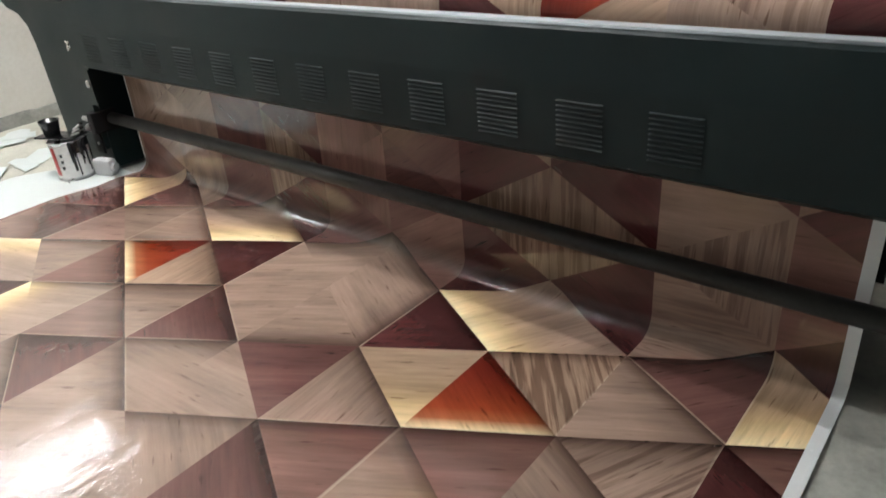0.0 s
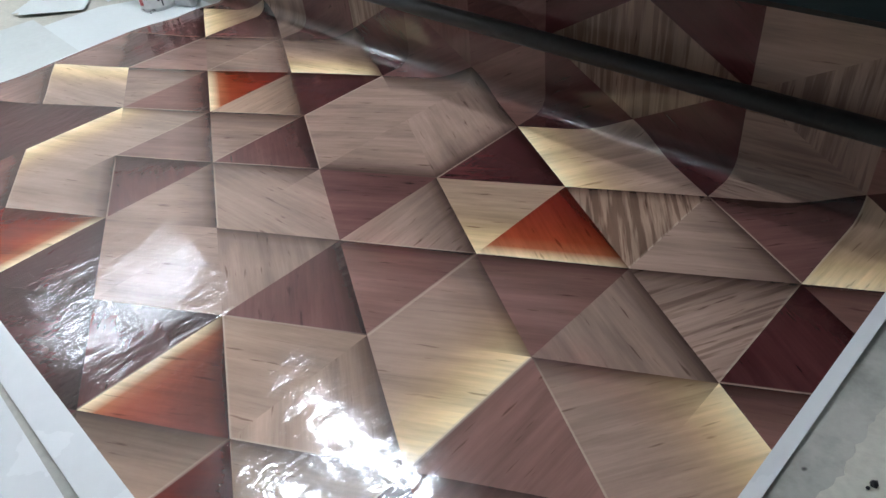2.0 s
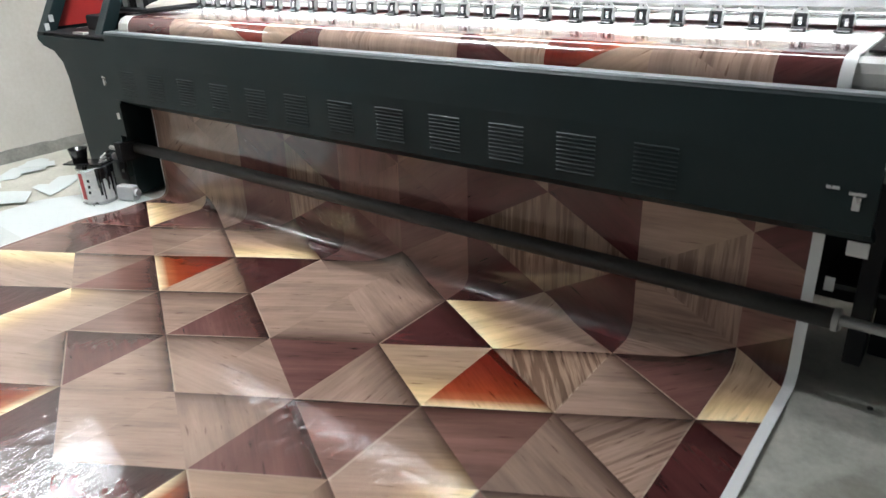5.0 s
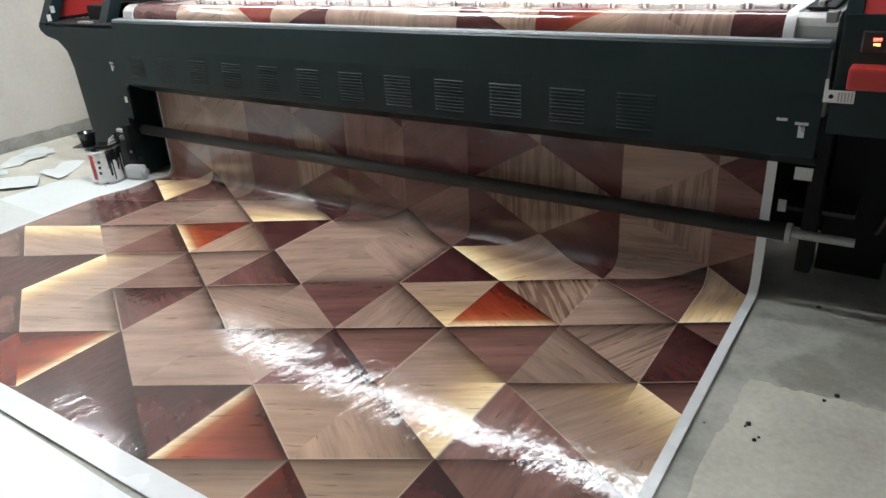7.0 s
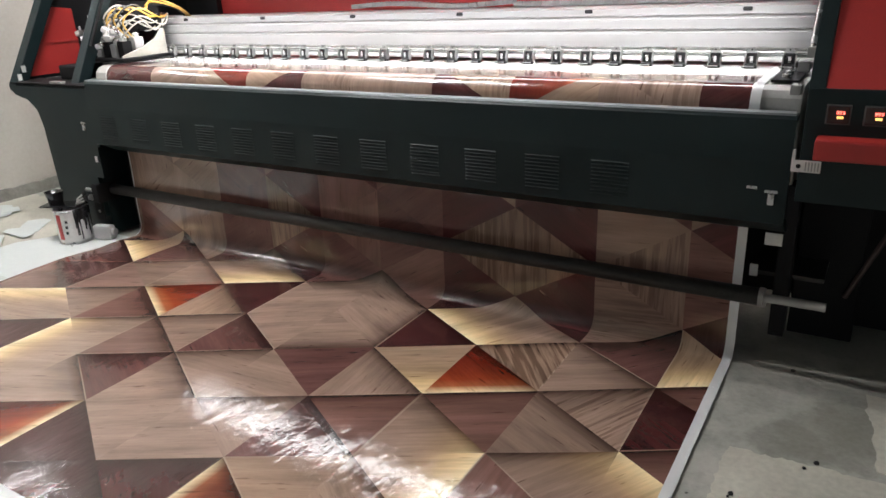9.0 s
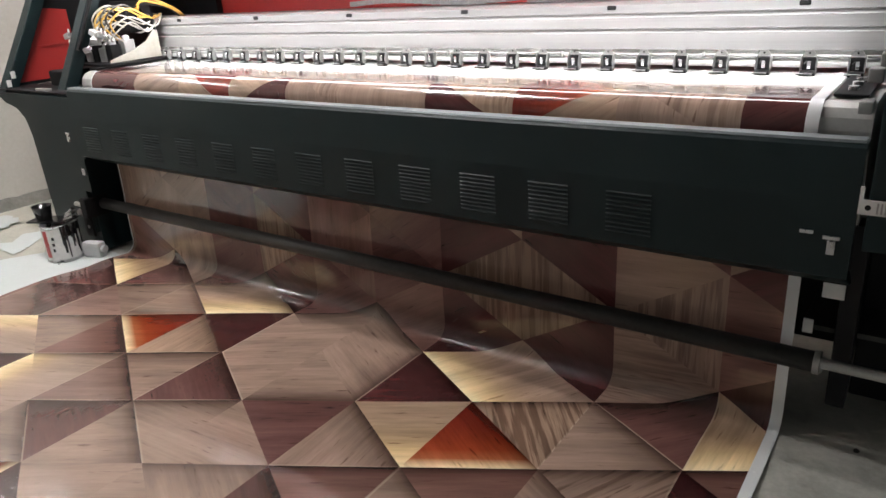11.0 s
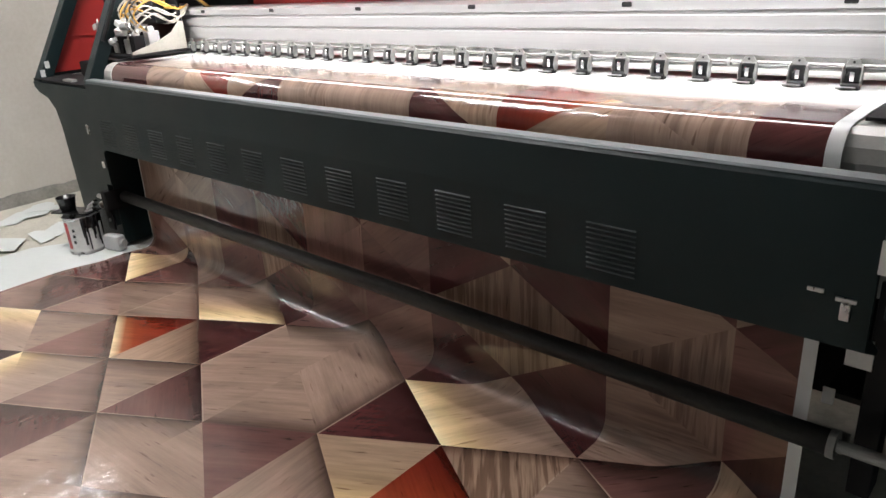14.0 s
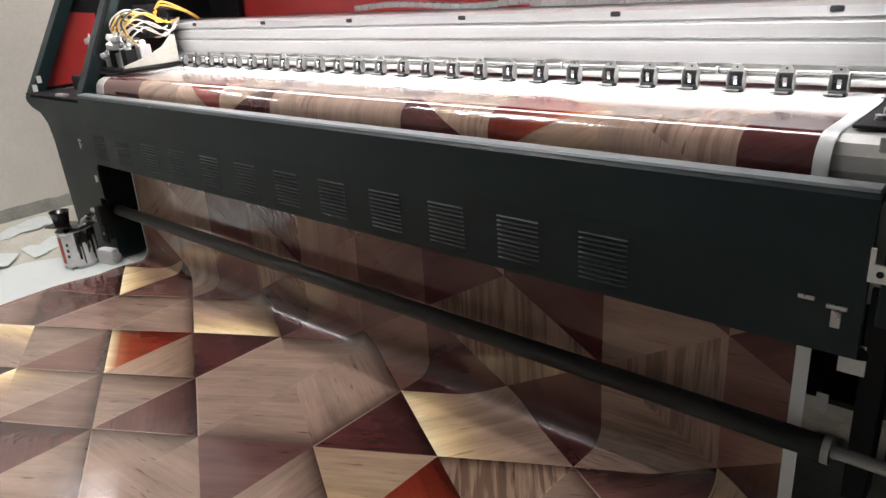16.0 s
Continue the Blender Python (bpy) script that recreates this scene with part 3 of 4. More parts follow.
# front panel
front = part("front_panel", extrude_x([(PANEL_Y + 0.016, PANEL_TOP), (PANEL_Y + 0.008, PANEL_TOP - 0.009), (PANEL_Y, 0.705), (PANEL_Y, 0.528), (-0.074, 0.470), (-0.062, 0.476),
                                       (-0.14, 0.532), (-0.17, 0.54), (-0.17, PANEL_TOP - 0.02), (-0.12, PANEL_TOP - 0.02), (-0.12, PANEL_TOP)], PANEL_L, PANEL_R),
             BLACK_PAINT, printer, "dark green-black painted sheet metal panel")
louvre = mesh_from(extrude_x([(0.0, 0.002), (-0.0035, -0.0008), (-0.0035, -0.0016), (0.0, 0.0002)], -0.06, 0.06), "louvre",
                   worn("louvre_metal", (0.008, 0.016, 0.017), 0.48, 0.0, 0.3, 30, 200, 0.1, spec=0.12))
for g in range(12):
    for j in range(10):
        shared("louvre", louvre, front, pose(0.205 + 0.2285 * g, PANEL_Y, 0.560 + 0.0119 * j))

# bed under the film
part("bed", extrude_x([(-0.012, 0.56), (-0.02, 0.66), (-0.054, 0.79), (-0.054, 0.83), (-0.048, 0.858), (-0.03, 0.878), (-0.002, 0.888), (0.62, 0.888), (0.62, 0.56)], -0.02, 3.22),
     BED_STEEL, printer, "grey metal print bed")
# gantry beam
part("gantry_beam", extrude_x([(0.385, 0.955), (0.385, 1.004), (0.392, 1.007), (0.392, 1.015), (0.385, 1.018), (0.385, 1.05), (0.393, 1.053), (0.393, 1.062),
                               (0.385, 1.065), (0.385, 1.088), (0.40, 1.098), (0.56, 1.098), (0.56, 0.955)], -0.60, 3.3, 0), ALUMINIUM, printer,
     "silver aluminium gantry beam")
part("skirt", box((-0.58, 0.405, 0.905), (3.25, 0.45, 0.954)), WHITE_PLASTIC, printer, "white strip below the beam")
for i in range(6):
    x = 0.198 + 0.557 * i
    part("clip", box((x - 0.015, 0.381, 1.074), (x + 0.015, 0.398, 1.088), 0.004), BLACK_MATT, printer, "small black clip")
part("roller_shaft", rod((-0.1, 0.39, 0.928), (3.25, 0.39, 0.928), 0.005), GREY_STEEL, printer, "thin steel shaft")
part("roller_shaft", rod((-0.1, 0.378, 0.940), (3.25, 0.378, 0.940), 0.004), ROLLER_STEEL, printer, "thin steel shaft")
for i in range(7):
    x = 3.19 - 0.467 * i
    part("shaft_collar", rod((x - 0.004, 0.378, 0.940), (x + 0.004, 0.378, 0.940), 0.0095, None, 12), ROLLER_STEEL, printer)


def pinch_roller():
    ob = new("pinch_roller")
    ob.parent = printer
    bm = bmesh.new()
    for x in (-0.0205, 0.0183):
        side = [(0.386, 0.908), (0.380, 0.925), (0.386, 0.946), (0.396, 0.955), (0.406, 0.95), (0.402, 0.91)]
        lo = [bm.verts.new((x, y, z)) for y, z in side]
        hi = [bm.verts.new((x + 0.0022, y, z)) for y, z in side]
        bm.faces.new(lo)
        bm.faces.new(list(reversed(hi)))
        for i in range(6):
            bm.faces.new((lo[i], hi[i], hi[(i + 1) % 6], lo[(i + 1) % 6]))
    ear = [(-0.0205, 0.948), (-0.0165, 0.956), (-0.011, 0.966), (0.009, 0.966), (0.0145, 0.956), (0.0205, 0.948)]
    lo, hi = [bm.verts.new((x, 0.399, z)) for x, z in ear], [bm.verts.new((x, 0.4015, z)) for x, z in ear]
    bm.faces.new(lo)
    bm.faces.new(list(reversed(hi)))
    for i in range(6):
        bm.faces.new((lo[i], hi[i], hi[(i + 1) % 6], lo[(i + 1) % 6]))
    add_box(bm, (-0.0205, 0.396, 0.946), (0.0205, 0.402, 0.951), 0.001)
    part("bracket", bm, ROLLER_STEEL, ob)
    part("holder", box((-0.0165, 0.392, 0.912), (0.0165, 0.41, 0.949), 0.004), BLACK_MATT, ob)
    part("roller", rod((-0.019, 0.388, 0.906), (0.019, 0.388, 0.906), 0.009, None, 12), BLACK_MATT, ob)
    foot = part("foot", box((-0.026, 0.366, 0.904), (0.013, 0.39, 0.9075), 0.001), ROLLER_STEEL, ob)
    part("foot_groove", box((-0.02, 0.3655, 0.9052), (0.007, 0.368, 0.9064)), BLACK_MATT, foot)
    part("ear_hole", rod((-0.001, 0.3982, 0.959), (-0.001, 0.3992, 0.959), 0.003, None, 8), BLACK_MATT, ob)
    hook = extrude_x([(0.380, 0.919), (0.378, 0.931), (0.381, 0.939), (0.384, 0.939), (0.383, 0.931), (0.392, 0.926), (0.392, 0.919)], -0.002, 0.007)
    part("lever", hook, STEEL, ob)
    part("spring", rod((-0.012, 0.396, 0.93), (-0.004, 0.389, 0.938), 0.0035, None, 8), STEEL, ob)
    return ob


first_roller = pinch_roller()
first_roller.matrix_basis = pose(3.132, -0.045, -0.008)
for i in range(1, 28):
    copy_thing(first_roller, pose(3.132 - 0.1167 * i, -0.045, -0.008))

# rear cover and raised lid
part("rear_cover", box((-0.62, 0.74, 0.9), (3.9, 0.76, 1.45)), RED_PAINT, printer, "red painted rear cover")
part("lid", extrude_x([(0.74, 1.452), (0.10, 1.30), (0.095, 1.276), (0.19, 1.276), (0.74, 1.43)], -0.13, 3.24), RED_PAINT, printer, "raised red lid")
part("led_strip", box((-0.1, 0.172, 1.243), (3.12, 0.265, 1.25)), LED, printer, "bright white light strip over the bed")
part("led_rail", box((-0.1, 0.16, 1.2505), (3.235, 0.275, 1.275)), ALUMINIUM, printer, "thin aluminium rail")
# frame under the bed
part("rear_frame", box((0.0, 0.35, 0.1), (3.25, 0.45, 0.56)), BLACK_MATT, printer, "black inner frame")
for x in (0.1, 3.38):
    part("leg", box((x - 0.14, 0.24, 0.0), (x + 0.06, 0.6, 0.56), 0.005), BLACK_MATT, printer)
part("diagonal_brace", rod((3.40, 0.22, 0.17), (3.56, 0.22, 0.58), 0.009, None, 10), worn("rusty_brace", (0.10, 0.07, 0.065), 0.5, 0.3, 0.3, 20, 90, 0.2), printer, "thin dull red-brown brace")


def left_housing():
    out = [(-0.645, 0.77), (-0.62, 0.74), (-0.52, 0.72), (-0.45, 0.67), (-0.425, 0.58), (-0.41, 0.3), (-0.40, 0.02), (-0.03, 0.02), (-0.03, 0.50), (0.045, 0.50), (0.045, 0.80), (-0.645, 0.80)]
    body = part("left_leg_housing", extrude_y(out, -0.13, 0.45), BLACK_PAINT, printer, "black painted end housing with a curved flank")
    front_plate = [(-0.66, 0.79), (-0.655, 0.765), (-0.61, 0.738), (-0.51, 0.716), (-0.445, 0.665), (-0.42, 0.58), (-0.40, 0.12), (-0.032, 0.12), (-0.032, 0.335), (0.022, 0.335), (0.022, 0.5), (0.044, 0.5), (0.044, 0.79)]
    part("end_plate", extrude_y(front_plate, -0.155, -0.131), BLACK_PAINT, body)
    part("tray", box((-0.66, -0.15, 0.801), (0.04, 0.02, 0.806)), BLACK_MATT, body)
    slope = [(-0.15, 0.79), (-0.08, 0.79), (0.22, 1.30), (0.15, 1.30)]
    part("outer_post", extrude_x(slope, -0.672, -0.60, 0.004), BLACK_PAINT, body)
    part("inner_post", extrude_x([(-0.09, 0.80), (-0.02, 0.80), (0.25, 1.30), (0.18, 1.30)], -0.195, -0.13, 0.004), BLACK_PAINT, body)
    side = [(-0.13, 0.801), (0.16, 1.30), (0.74, 1.45), (0.74, 0.801)]
    part("outer_wall", extrude_x(side, -0.672, -0.650), BLACK_PAINT, body)
    part("red_lining", extrude_x([(-0.06, 0.82), (0.13, 1.18), (0.29, 1.16), (0.29, 0.82)], -0.6495, -0.643), RED_PAINT, body, "red painted inner wall")
    # black sheet stands in for shade on the upper and rear inner wall
    part("shade_lining", extrude_x([(0.291, 0.82), (0.291, 1.16), (0.14, 1.19), (0.18, 1.25), (0.70, 1.40), (0.70, 0.82)], -0.6495, -0.643), BLACK_MATT, body, "inner wall, blackened for the shade inside")
    part("cross_bar", box((-0.642, 0.06, 0.985), (-0.637, 0.289, 0.992)), RED_PAINT, body)
    part("dark_inner_cover", box((-0.64, 0.70, 0.80), (0.10, 0.735, 1.42)), BLACK_MATT, body)
    part("divider", extrude_x([(0.35, 0.9), (0.35, 1.25), (0.69, 1.38), (0.69, 0.9)], -0.155, -0.145), BLACK_MATT, body)
    part("motor_box", box((-0.42, 0.0, 0.806), (-0.26, 0.2, 0.88), 0.01), BLACK_MATT, body, "black motor box")
    for y, z in ((-0.09, 0.87), (-0.12, 0.83)):
        part("hinge_plate", box((-0.5995, y - 0.01, z - 0.02), (-0.596, y + 0.012, z + 0.015)), WHITE_PLASTIC, body, "small white plate")
    part("latch", box((-0.30, -0.14, 0.806), (-0.2, -0.11, 0.818), 0.003), GREY_STEEL, body, "steel latch")
    part("gas_strut", rod((-0.12, 0.02, 0.98), (-0.12, 0.2, 1.32), 0.009), BLACK_MATT, body, "gas strut")


left_housing()


def right_cabinet():
    body = part("right_cabinet", box((3.245, -0.19, 0.60), (4.6, 0.7, 0.91), 0.004), BLACK_PAINT, printer, "black control cabinet")
    part("lower_cabinet", box((3.42, 0.34, 0.02), (4.6, 0.7, 0.60), 0.004), BLACK_MATT, body)
    part("red_door", extrude_x([(-0.185, 0.905), (0.05, 1.35), (0.06, 1.35), (-0.165, 0.905)], 3.285, 4.58), RED_PAINT, body, "red painted cover")
    part("side_post", extrude_x([(-0.19, 0.90), (0.05, 1.40), (0.5, 1.40), (0.5, 0.90)], 3.245, 3.283), BLACK_PAINT, body)
    part("red_shelf", box((3.28, -0.26, 0.735), (4.58, -0.19, 0.79), 0.006), RED_PAINT, body, "red painted ledge")
    for i in range(4):
        x = 3.322 + 0.086 * i
        part("display_bezel", box((x - 0.029, -0.1945, 0.819), (x + 0.029, -0.19, 0.871), 0.002), GREY_BEZEL, body)
        d = part("display", box((x - 0.025, -0.1975, 0.823), (x + 0.025, -0.1935, 0.867), 0.002), SCREEN, body, "small lit display window")
        for j in range(3):
            for row, glowing, word in ((0.851, DIGIT_RED, "red"), (0.8385, DIGIT_YELLOW, "yellow")):
                w = 0.0033 if word == "red" else 0.0025
                bm = bmesh.new()
                for up in (-1, 0, 1):
                    add_box(bm, (-w * 0.55, -0.0006, up * w - 0.0005), (w * 0.55, 0.0006, up * w + 0.0005))
                for side, up in ((-1, 0.5), (1, 0.5), (1, -0.5)):
                    add_box(bm, (side * w * 0.6 - 0.0005, -0.0006, up * w - w * 0.4), (side * w * 0.6 + 0.0005, 0.0006, up * w + w * 0.4))
                part("digit", bm, glowing, d, word + " lit segments", at=pose(x + 0.001 + (j - 1) * w * 2.1 + 0.004, -0.1982, row))
    bm = box((3.228, -0.21, 0.69), (3.30, -0.206, 0.722))
    add_box(bm, (3.228, -0.21, 0.722), (3.236, -0.206, 0.75))
    angle = part("bracket", bm, WHITE_PLASTIC, body, "white metal angle bracket")
    part("bolt_hole", rod((3.246, -0.2115, 0.706), (3.246, -0.2095, 0.706), 0.006, None, 12), BLACK_MATT, angle)
    for i in range(5):
        part("slot", box((3.262 + 0.0075 * i, -0.2112, 0.694), (3.2655 + 0.0075 * i, -0.2098, 0.718)), GREY_STEEL, angle)


right_cabinet()

# take-up bar
bar = part("take_up_bar", rod((-0.02, -0.088, 0.256), (3.19, -0.088, 0.256), 0.027, None, 24), DARK_TUBE, printer, "dark take-up tube", True)
part("left_pin", rod((-0.16, -0.088, 0.256), (-0.02, -0.088, 0.256), 0.012), GREY_STEEL, bar)
part("right_pin", rod((3.19, -0.088, 0.256), (3.36, -0.088, 0.256), 0.014), GREY_STEEL, bar)

# small fittings on the panel
for x, z in ((0.0, 0.618), (3.185, 0.612)):
    bm = box((x - 0.017, PANEL_Y - 0.006, z + 0.006), (x + 0.017, PANEL_Y - 0.001, z + 0.014), 0.001)
    add_box(bm, (x - 0.007, PANEL_Y - 0.008, z - 0.028), (x + 0.009, PANEL_Y - 0.001, z + 0.004), 0.001)
    part("panel_latch", bm, STEEL, printer, "small steel latch")
part("panel_stop", box((3.12, PANEL_Y - 0.005, 0.626), (3.148, PANEL_Y - 0.001, 0.634), 0.001), STEEL, printer)
# lip along the panel's top edge, its highlight put into a paler metal
part("panel_lip", extrude_x([(PANEL_Y + 0.013, PANEL_TOP + 0.0005), (PANEL_Y + 0.017, PANEL_TOP + 0.006), (-0.132, PANEL_TOP + 0.006), (-0.128, PANEL_TOP + 0.0005)], PANEL_L, PANEL_R - 0.004),
     worn("edge_highlight_metal", (0.17, 0.19, 0.2), 0.45, 0.5, 0.15, 10, 120, 0.1), printer, "panel's top edge, paler for its highlight")


def carriage():
    """The print-head carriage, parked at the end of the beam."""
    ob = part("print_carriage", box((-0.40, 0.10, 0.905), (-0.02, 0.42, 0.918), 0.003), BLACK_MATT, printer, "black print-head carriage with ink dampers and hoses",
              at=pose(0.10, -0.05, -0.005))
    rng = random.Random(5)
    for i in range(5):
        for j in range(2):
            x, y = -0.37 + 0.062 * i, 0.15 + 0.075 * j
            h = 0.075 + 0.02 * j + rng.uniform(-0.008, 0.008)
            d = part("ink_damper", box((x, y, 0.918), (x + 0.048, y + 0.058, 0.918 + h), 0.006), GREY_PLASTIC if (i + j) % 2 else BLACK_MATT, ob, "ink damper block")
            part("cap", lathe([(0.0, 0), (0.016, 0), (0.016, 0.016), (0.008, 0.022), (0.0, 0.022)], 12), STEEL if i % 2 else WHITE_PLASTIC, d, at=pose(x + 0.024, y + 0.029, 0.918 + h))
    part("side_cover", extrude_x([(0.12, 0.92), (0.40, 0.92), (0.40, 1.045), (0.38, 1.05), (0.33, 1.0), (0.25, 0.965), (0.12, 0.93)], -0.055, -0.047), CREAM_SHEET, ob, "white angled side plate")
    part("back_plate", box((-0.40, 0.39, 0.918), (-0.06, 0.405, 1.19), 0.004), BLACK_MATT, ob)
    part("circuit_box", box((-0.34, 0.30, 1.04), (-0.12, 0.385, 1.15), 0.008), BLACK_MATT, ob)
    for i in range(7):  # white connector blocks in front of the dampers
        x, z = -0.375 + 0.045 * i, 0.965 + rng.uniform(0, 0.09)
        bm = box((-0.02, -0.022, -0.013), (0.02, 0.022, 0.013), 0.004)
        block = part("connector", bm, WHITE_PLASTIC if i % 3 else STEEL, ob, "white hose connector", at=pose(x, 0.135 + rng.uniform(-0.01, 0.03), z, rng.uniform(-25, 25), rng.uniform(-30, 30), rng.uniform(-30, 30)))
        part("nozzle", rod((0, 0, 0.01), (0, 0.004, 0.034), 0.006, 0.004, 8), WHITE_PLASTIC, block)
    for i in range(22):
        x0 = -0.37 + 0.0148 * i
        top = 1.085 + rng.uniform(-0.03, 0.06)
        pts = [(x0, 0.19 + rng.uniform(-0.03, 0.05), 1.01), (x0 + rng.uniform(-0.03, 0.03), 0.17, top - 0.03), (x0 + rng.uniform(-0.02, 0.06), 0.26, top + 0.03),
               (x0 + rng.uniform(0.0, 0.08), 0.36, top - 0.02), (-0.14 + 0.0045 * i, 0.44, 1.12)]
        part("ink_hose", hose(pts, 0.0042), (YELLOW_TUBE, CLEAR_TUBE, DARK_TUBE, CLEAR_TUBE)[i % 4], ob, ("yellow ink hose", "milky ink hose", "dark cable", "milky ink hose")[i % 4], True)
    for i in range(3):
        pts = [(-0.16 + 0.02 * i, 0.36, 1.14), (-0.08 + 0.02 * i, 0.36, 1.17 + 0.015 * i), (0.04 + 0.02 * i, 0.42, 1.15), (0.02 + 0.02 * i, 0.5, 1.10)]
        part("cable", hose(pts, 0.005), YELLOW_TUBE if i else BLACK_MATT, ob, "", True)


carriage()


def drag_chain():
    """The cable chain that lies on the beam."""
    ob = new("cable_chain")
    ob.parent = printer
    link = bmesh.new()
    add_box(link, (-0.0208, -0.022, 0.0), (0.0208, -0.014, 0.02), 0.003)
    add_box(link, (-0.019, 0.014, 0.0), (0.019, 0.022, 0.02), 0.003)
    add_box(link, (-0.008, -0.014, 0.014), (0.008, 0.014, 0.02), 0.001)
    me = mesh_from(link, "link", worn("chain_plastic", (0.2, 0.2, 0.2), 0.5, 0, 0.2, 20, 90, 0.1))
    for i in range(46):
        z = 1.0865 + (0.008 * math.sin(i * 0.35) + 0.008 if i < 20 else 0.0)
        shared("link", me, ob, pose(1.24 + 0.042 * i, 0.52, z + 0.013))


drag_chain()
# pulley block at the beam's end, with two round openings
pulley = part("pulley_block", box((-0.56, 0.345, 0.895), (-0.40, 0.384, 0.945), 0.012), WHITE_PLASTIC, printer, "white pulley block")
for x in (-0.52, -0.445):
    part("pulley", rod((x, 0.337, 0.92), (x, 0.347, 0.92), 0.016), BLACK_MATT, pulley)
part("beam_end_plate", box((-0.635, 0.37, 0.93), (-0.60, 0.58, 1.115), 0.004), WHITE_PLASTIC, printer, "white beam end plate")
part("end_motor", rod((-0.2, 0.37, 0.925), (-0.1, 0.37, 0.925), 0.026), STEEL, printer, "round steel motor", True)
# film clamp on the bed
clamp = part("film_clamp", box((3.125, 0.02, 0.893), (3.2, 0.30, 0.9), 0.002), BLACK_MATT, printer, "dark film clamp")
for y in (0.08, 0.15, 0.22):
    part("clamp_screw", rod((3.16, y, 0.9), (3.16, y, 0.91), 0.012), STEEL, clamp)
part("clamp_lever", box((3.175, 0.19, 0.9), (3.21, 0.24, 0.935), 0.004), GREY_STEEL, clamp)
part("clamp_lever", box((3.185, -0.04, 0.86), (3.215, 0.01, 0.895), 0.004), GREY_STEEL, clamp)
part("film_clamp", box((-0.02, 0.0, 0.893), (0.04, 0.30, 0.9), 0.002), BLACK_MATT, printer, "dark film clamp")
part("gas_strut", rod((3.225, 0.02, 0.99), (3.232, 0.16, 1.32), 0.009), STEEL, printer, "gas strut of the lid")
part("strut_foot", box((3.212, -0.0, 0.965), (3.24, 0.04, 0.995), 0.004), GREY_STEEL, printer)

# take-up bar supports
part("bar_bracket", box((-0.029, 0.02, 0.0), (0.07, 0.04, 0.499), 0.004), BLACK_MATT, printer)
bearing = part("bearing_block", box((-0.075, -0.182, 0.198), (-0.024, -0.06, 0.30), 0.008), BLACK_MATT, printer, "black bearing block of the tube")
part("locking_pin", rod((-0.135, -0.168, 0.262), (-0.07, -0.168, 0.262), 0.011), STEEL, bearing, "steel pin")
part("locking_pin", rod((-0.115, -0.17, 0.222), (-0.07, -0.17, 0.222), 0.008), STEEL, bearing, "steel pin")
part("clamp_nut", rod((-0.112, -0.17, 0.222), (-0.098, -0.17, 0.222), 0.018, None, 6), STEEL, bearing, "steel nut")
part("bearing_arm", box((-0.10, -0.168, 0.10), (-0.033, -0.157, 0.20), 0.004), BLACK_MATT, bearing)
for x, z in ((0.012, 0.12), (-0.008, 0.42)):
    part("white_tab", box((x, -0.164 if z > 0.3 else 0.014, z), (x + 0.015, -0.157 if z > 0.3 else 0.0195, z + 0.03)), WHITE_PLASTIC, printer)
part("tab_screw", rod((-0.06, -0.158, 0.15), (-0.06, -0.172, 0.15), 0.008), STEEL, printer)
part("bar_bracket", box((3.205, -0.02, 0.1), (3.25, 0.05, 0.6), 0.004), BLACK_MATT, printer)
part("bar_collar", rod((3.175, -0.088, 0.256), (3.19, -0.088, 0.256), 0.031, None, 24), GREY_STEEL, printer)
part("white_plate", box((3.165, -0.024, 0.405), (3.215, -0.0205, 0.445), 0.001), WHITE_PLASTIC, printer, "white metal plate")
part("white_plate", box((3.185, -0.024, 0.458), (3.212, -0.0205, 0.472), 0.001), WHITE_PLASTIC, printer)
part("white_plate", box((3.128, 0.004, 0.285), (3.152, 0.008, 0.325), 0.001), WHITE_PLASTIC, printer)
part("steel_foot", box((3.13, -0.03, 0.195), (3.19, 0.03, 0.215), 0.002), GREY_STEEL, printer)
part("lower_shelf", box((3.12, 0.06, 0.27), (3.34, 0.32, 0.285), 0.002), DARK_TUBE, printer)

# ---------------------------------------------------------------- clutter on the floor
def loose_sheet(name, outline, z, material, label, category, curl=0.01, seed=1, thick=0.0012):
    """A sheet lying on the floor, a little buckled."""
    bm = bmesh.new()
    bm.faces.new([bm.verts.new((x, y, 0)) for x, y in outline])
    for _ in range(3):
        bmesh.ops.subdivide_edges(bm, edges=list(bm.edges), cuts=1, use_grid_fill=True)
    bmesh.ops.triangulate(bm, faces=list(bm.faces))
    for v in bm.verts:
        v.co.z = z + curl * max(0.0, noise.noise(Vector((v.co.x * 3.5, v.co.y * 3.5, seed * 7.1))))
    r = bmesh.ops.extrude_face_region(bm, geom=list(bm.faces))
    for v in [g for g in r["geom"] if isinstance(g, bmesh.types.BMVert)]:
        v.co.z += thick
    return thing(name, bm, material, label, category)


loose_sheet("paper_sheet", [(-0.50, -1.75), (0.40, -1.75), (0.40, -0.12), (-0.16, -0.10), (-0.30, -0.2), (-0.46, -0.44)], 0.0005, PAPER, "large white paper lying under the film's edge", "paper", 0.003, 1)
loose_sheet("film_offcut", [(0.5, -3.2), (3.0, -3.2), (2.95, -1.70), (0.5, -1.66)], 0.0005, FILM_BACK, "white unprinted film lying beyond the print", "film", 0.02, 2)
loose_sheet("paper_sheet", [(-0.6, -0.714), (0.069, -0.75), (0.05, -1.6), (-0.62, -1.6)], 0.0042, PALE_PAPER, "pale grey sheet lying on the white paper", "paper", 0.003, 12)
rng = random.Random(21)
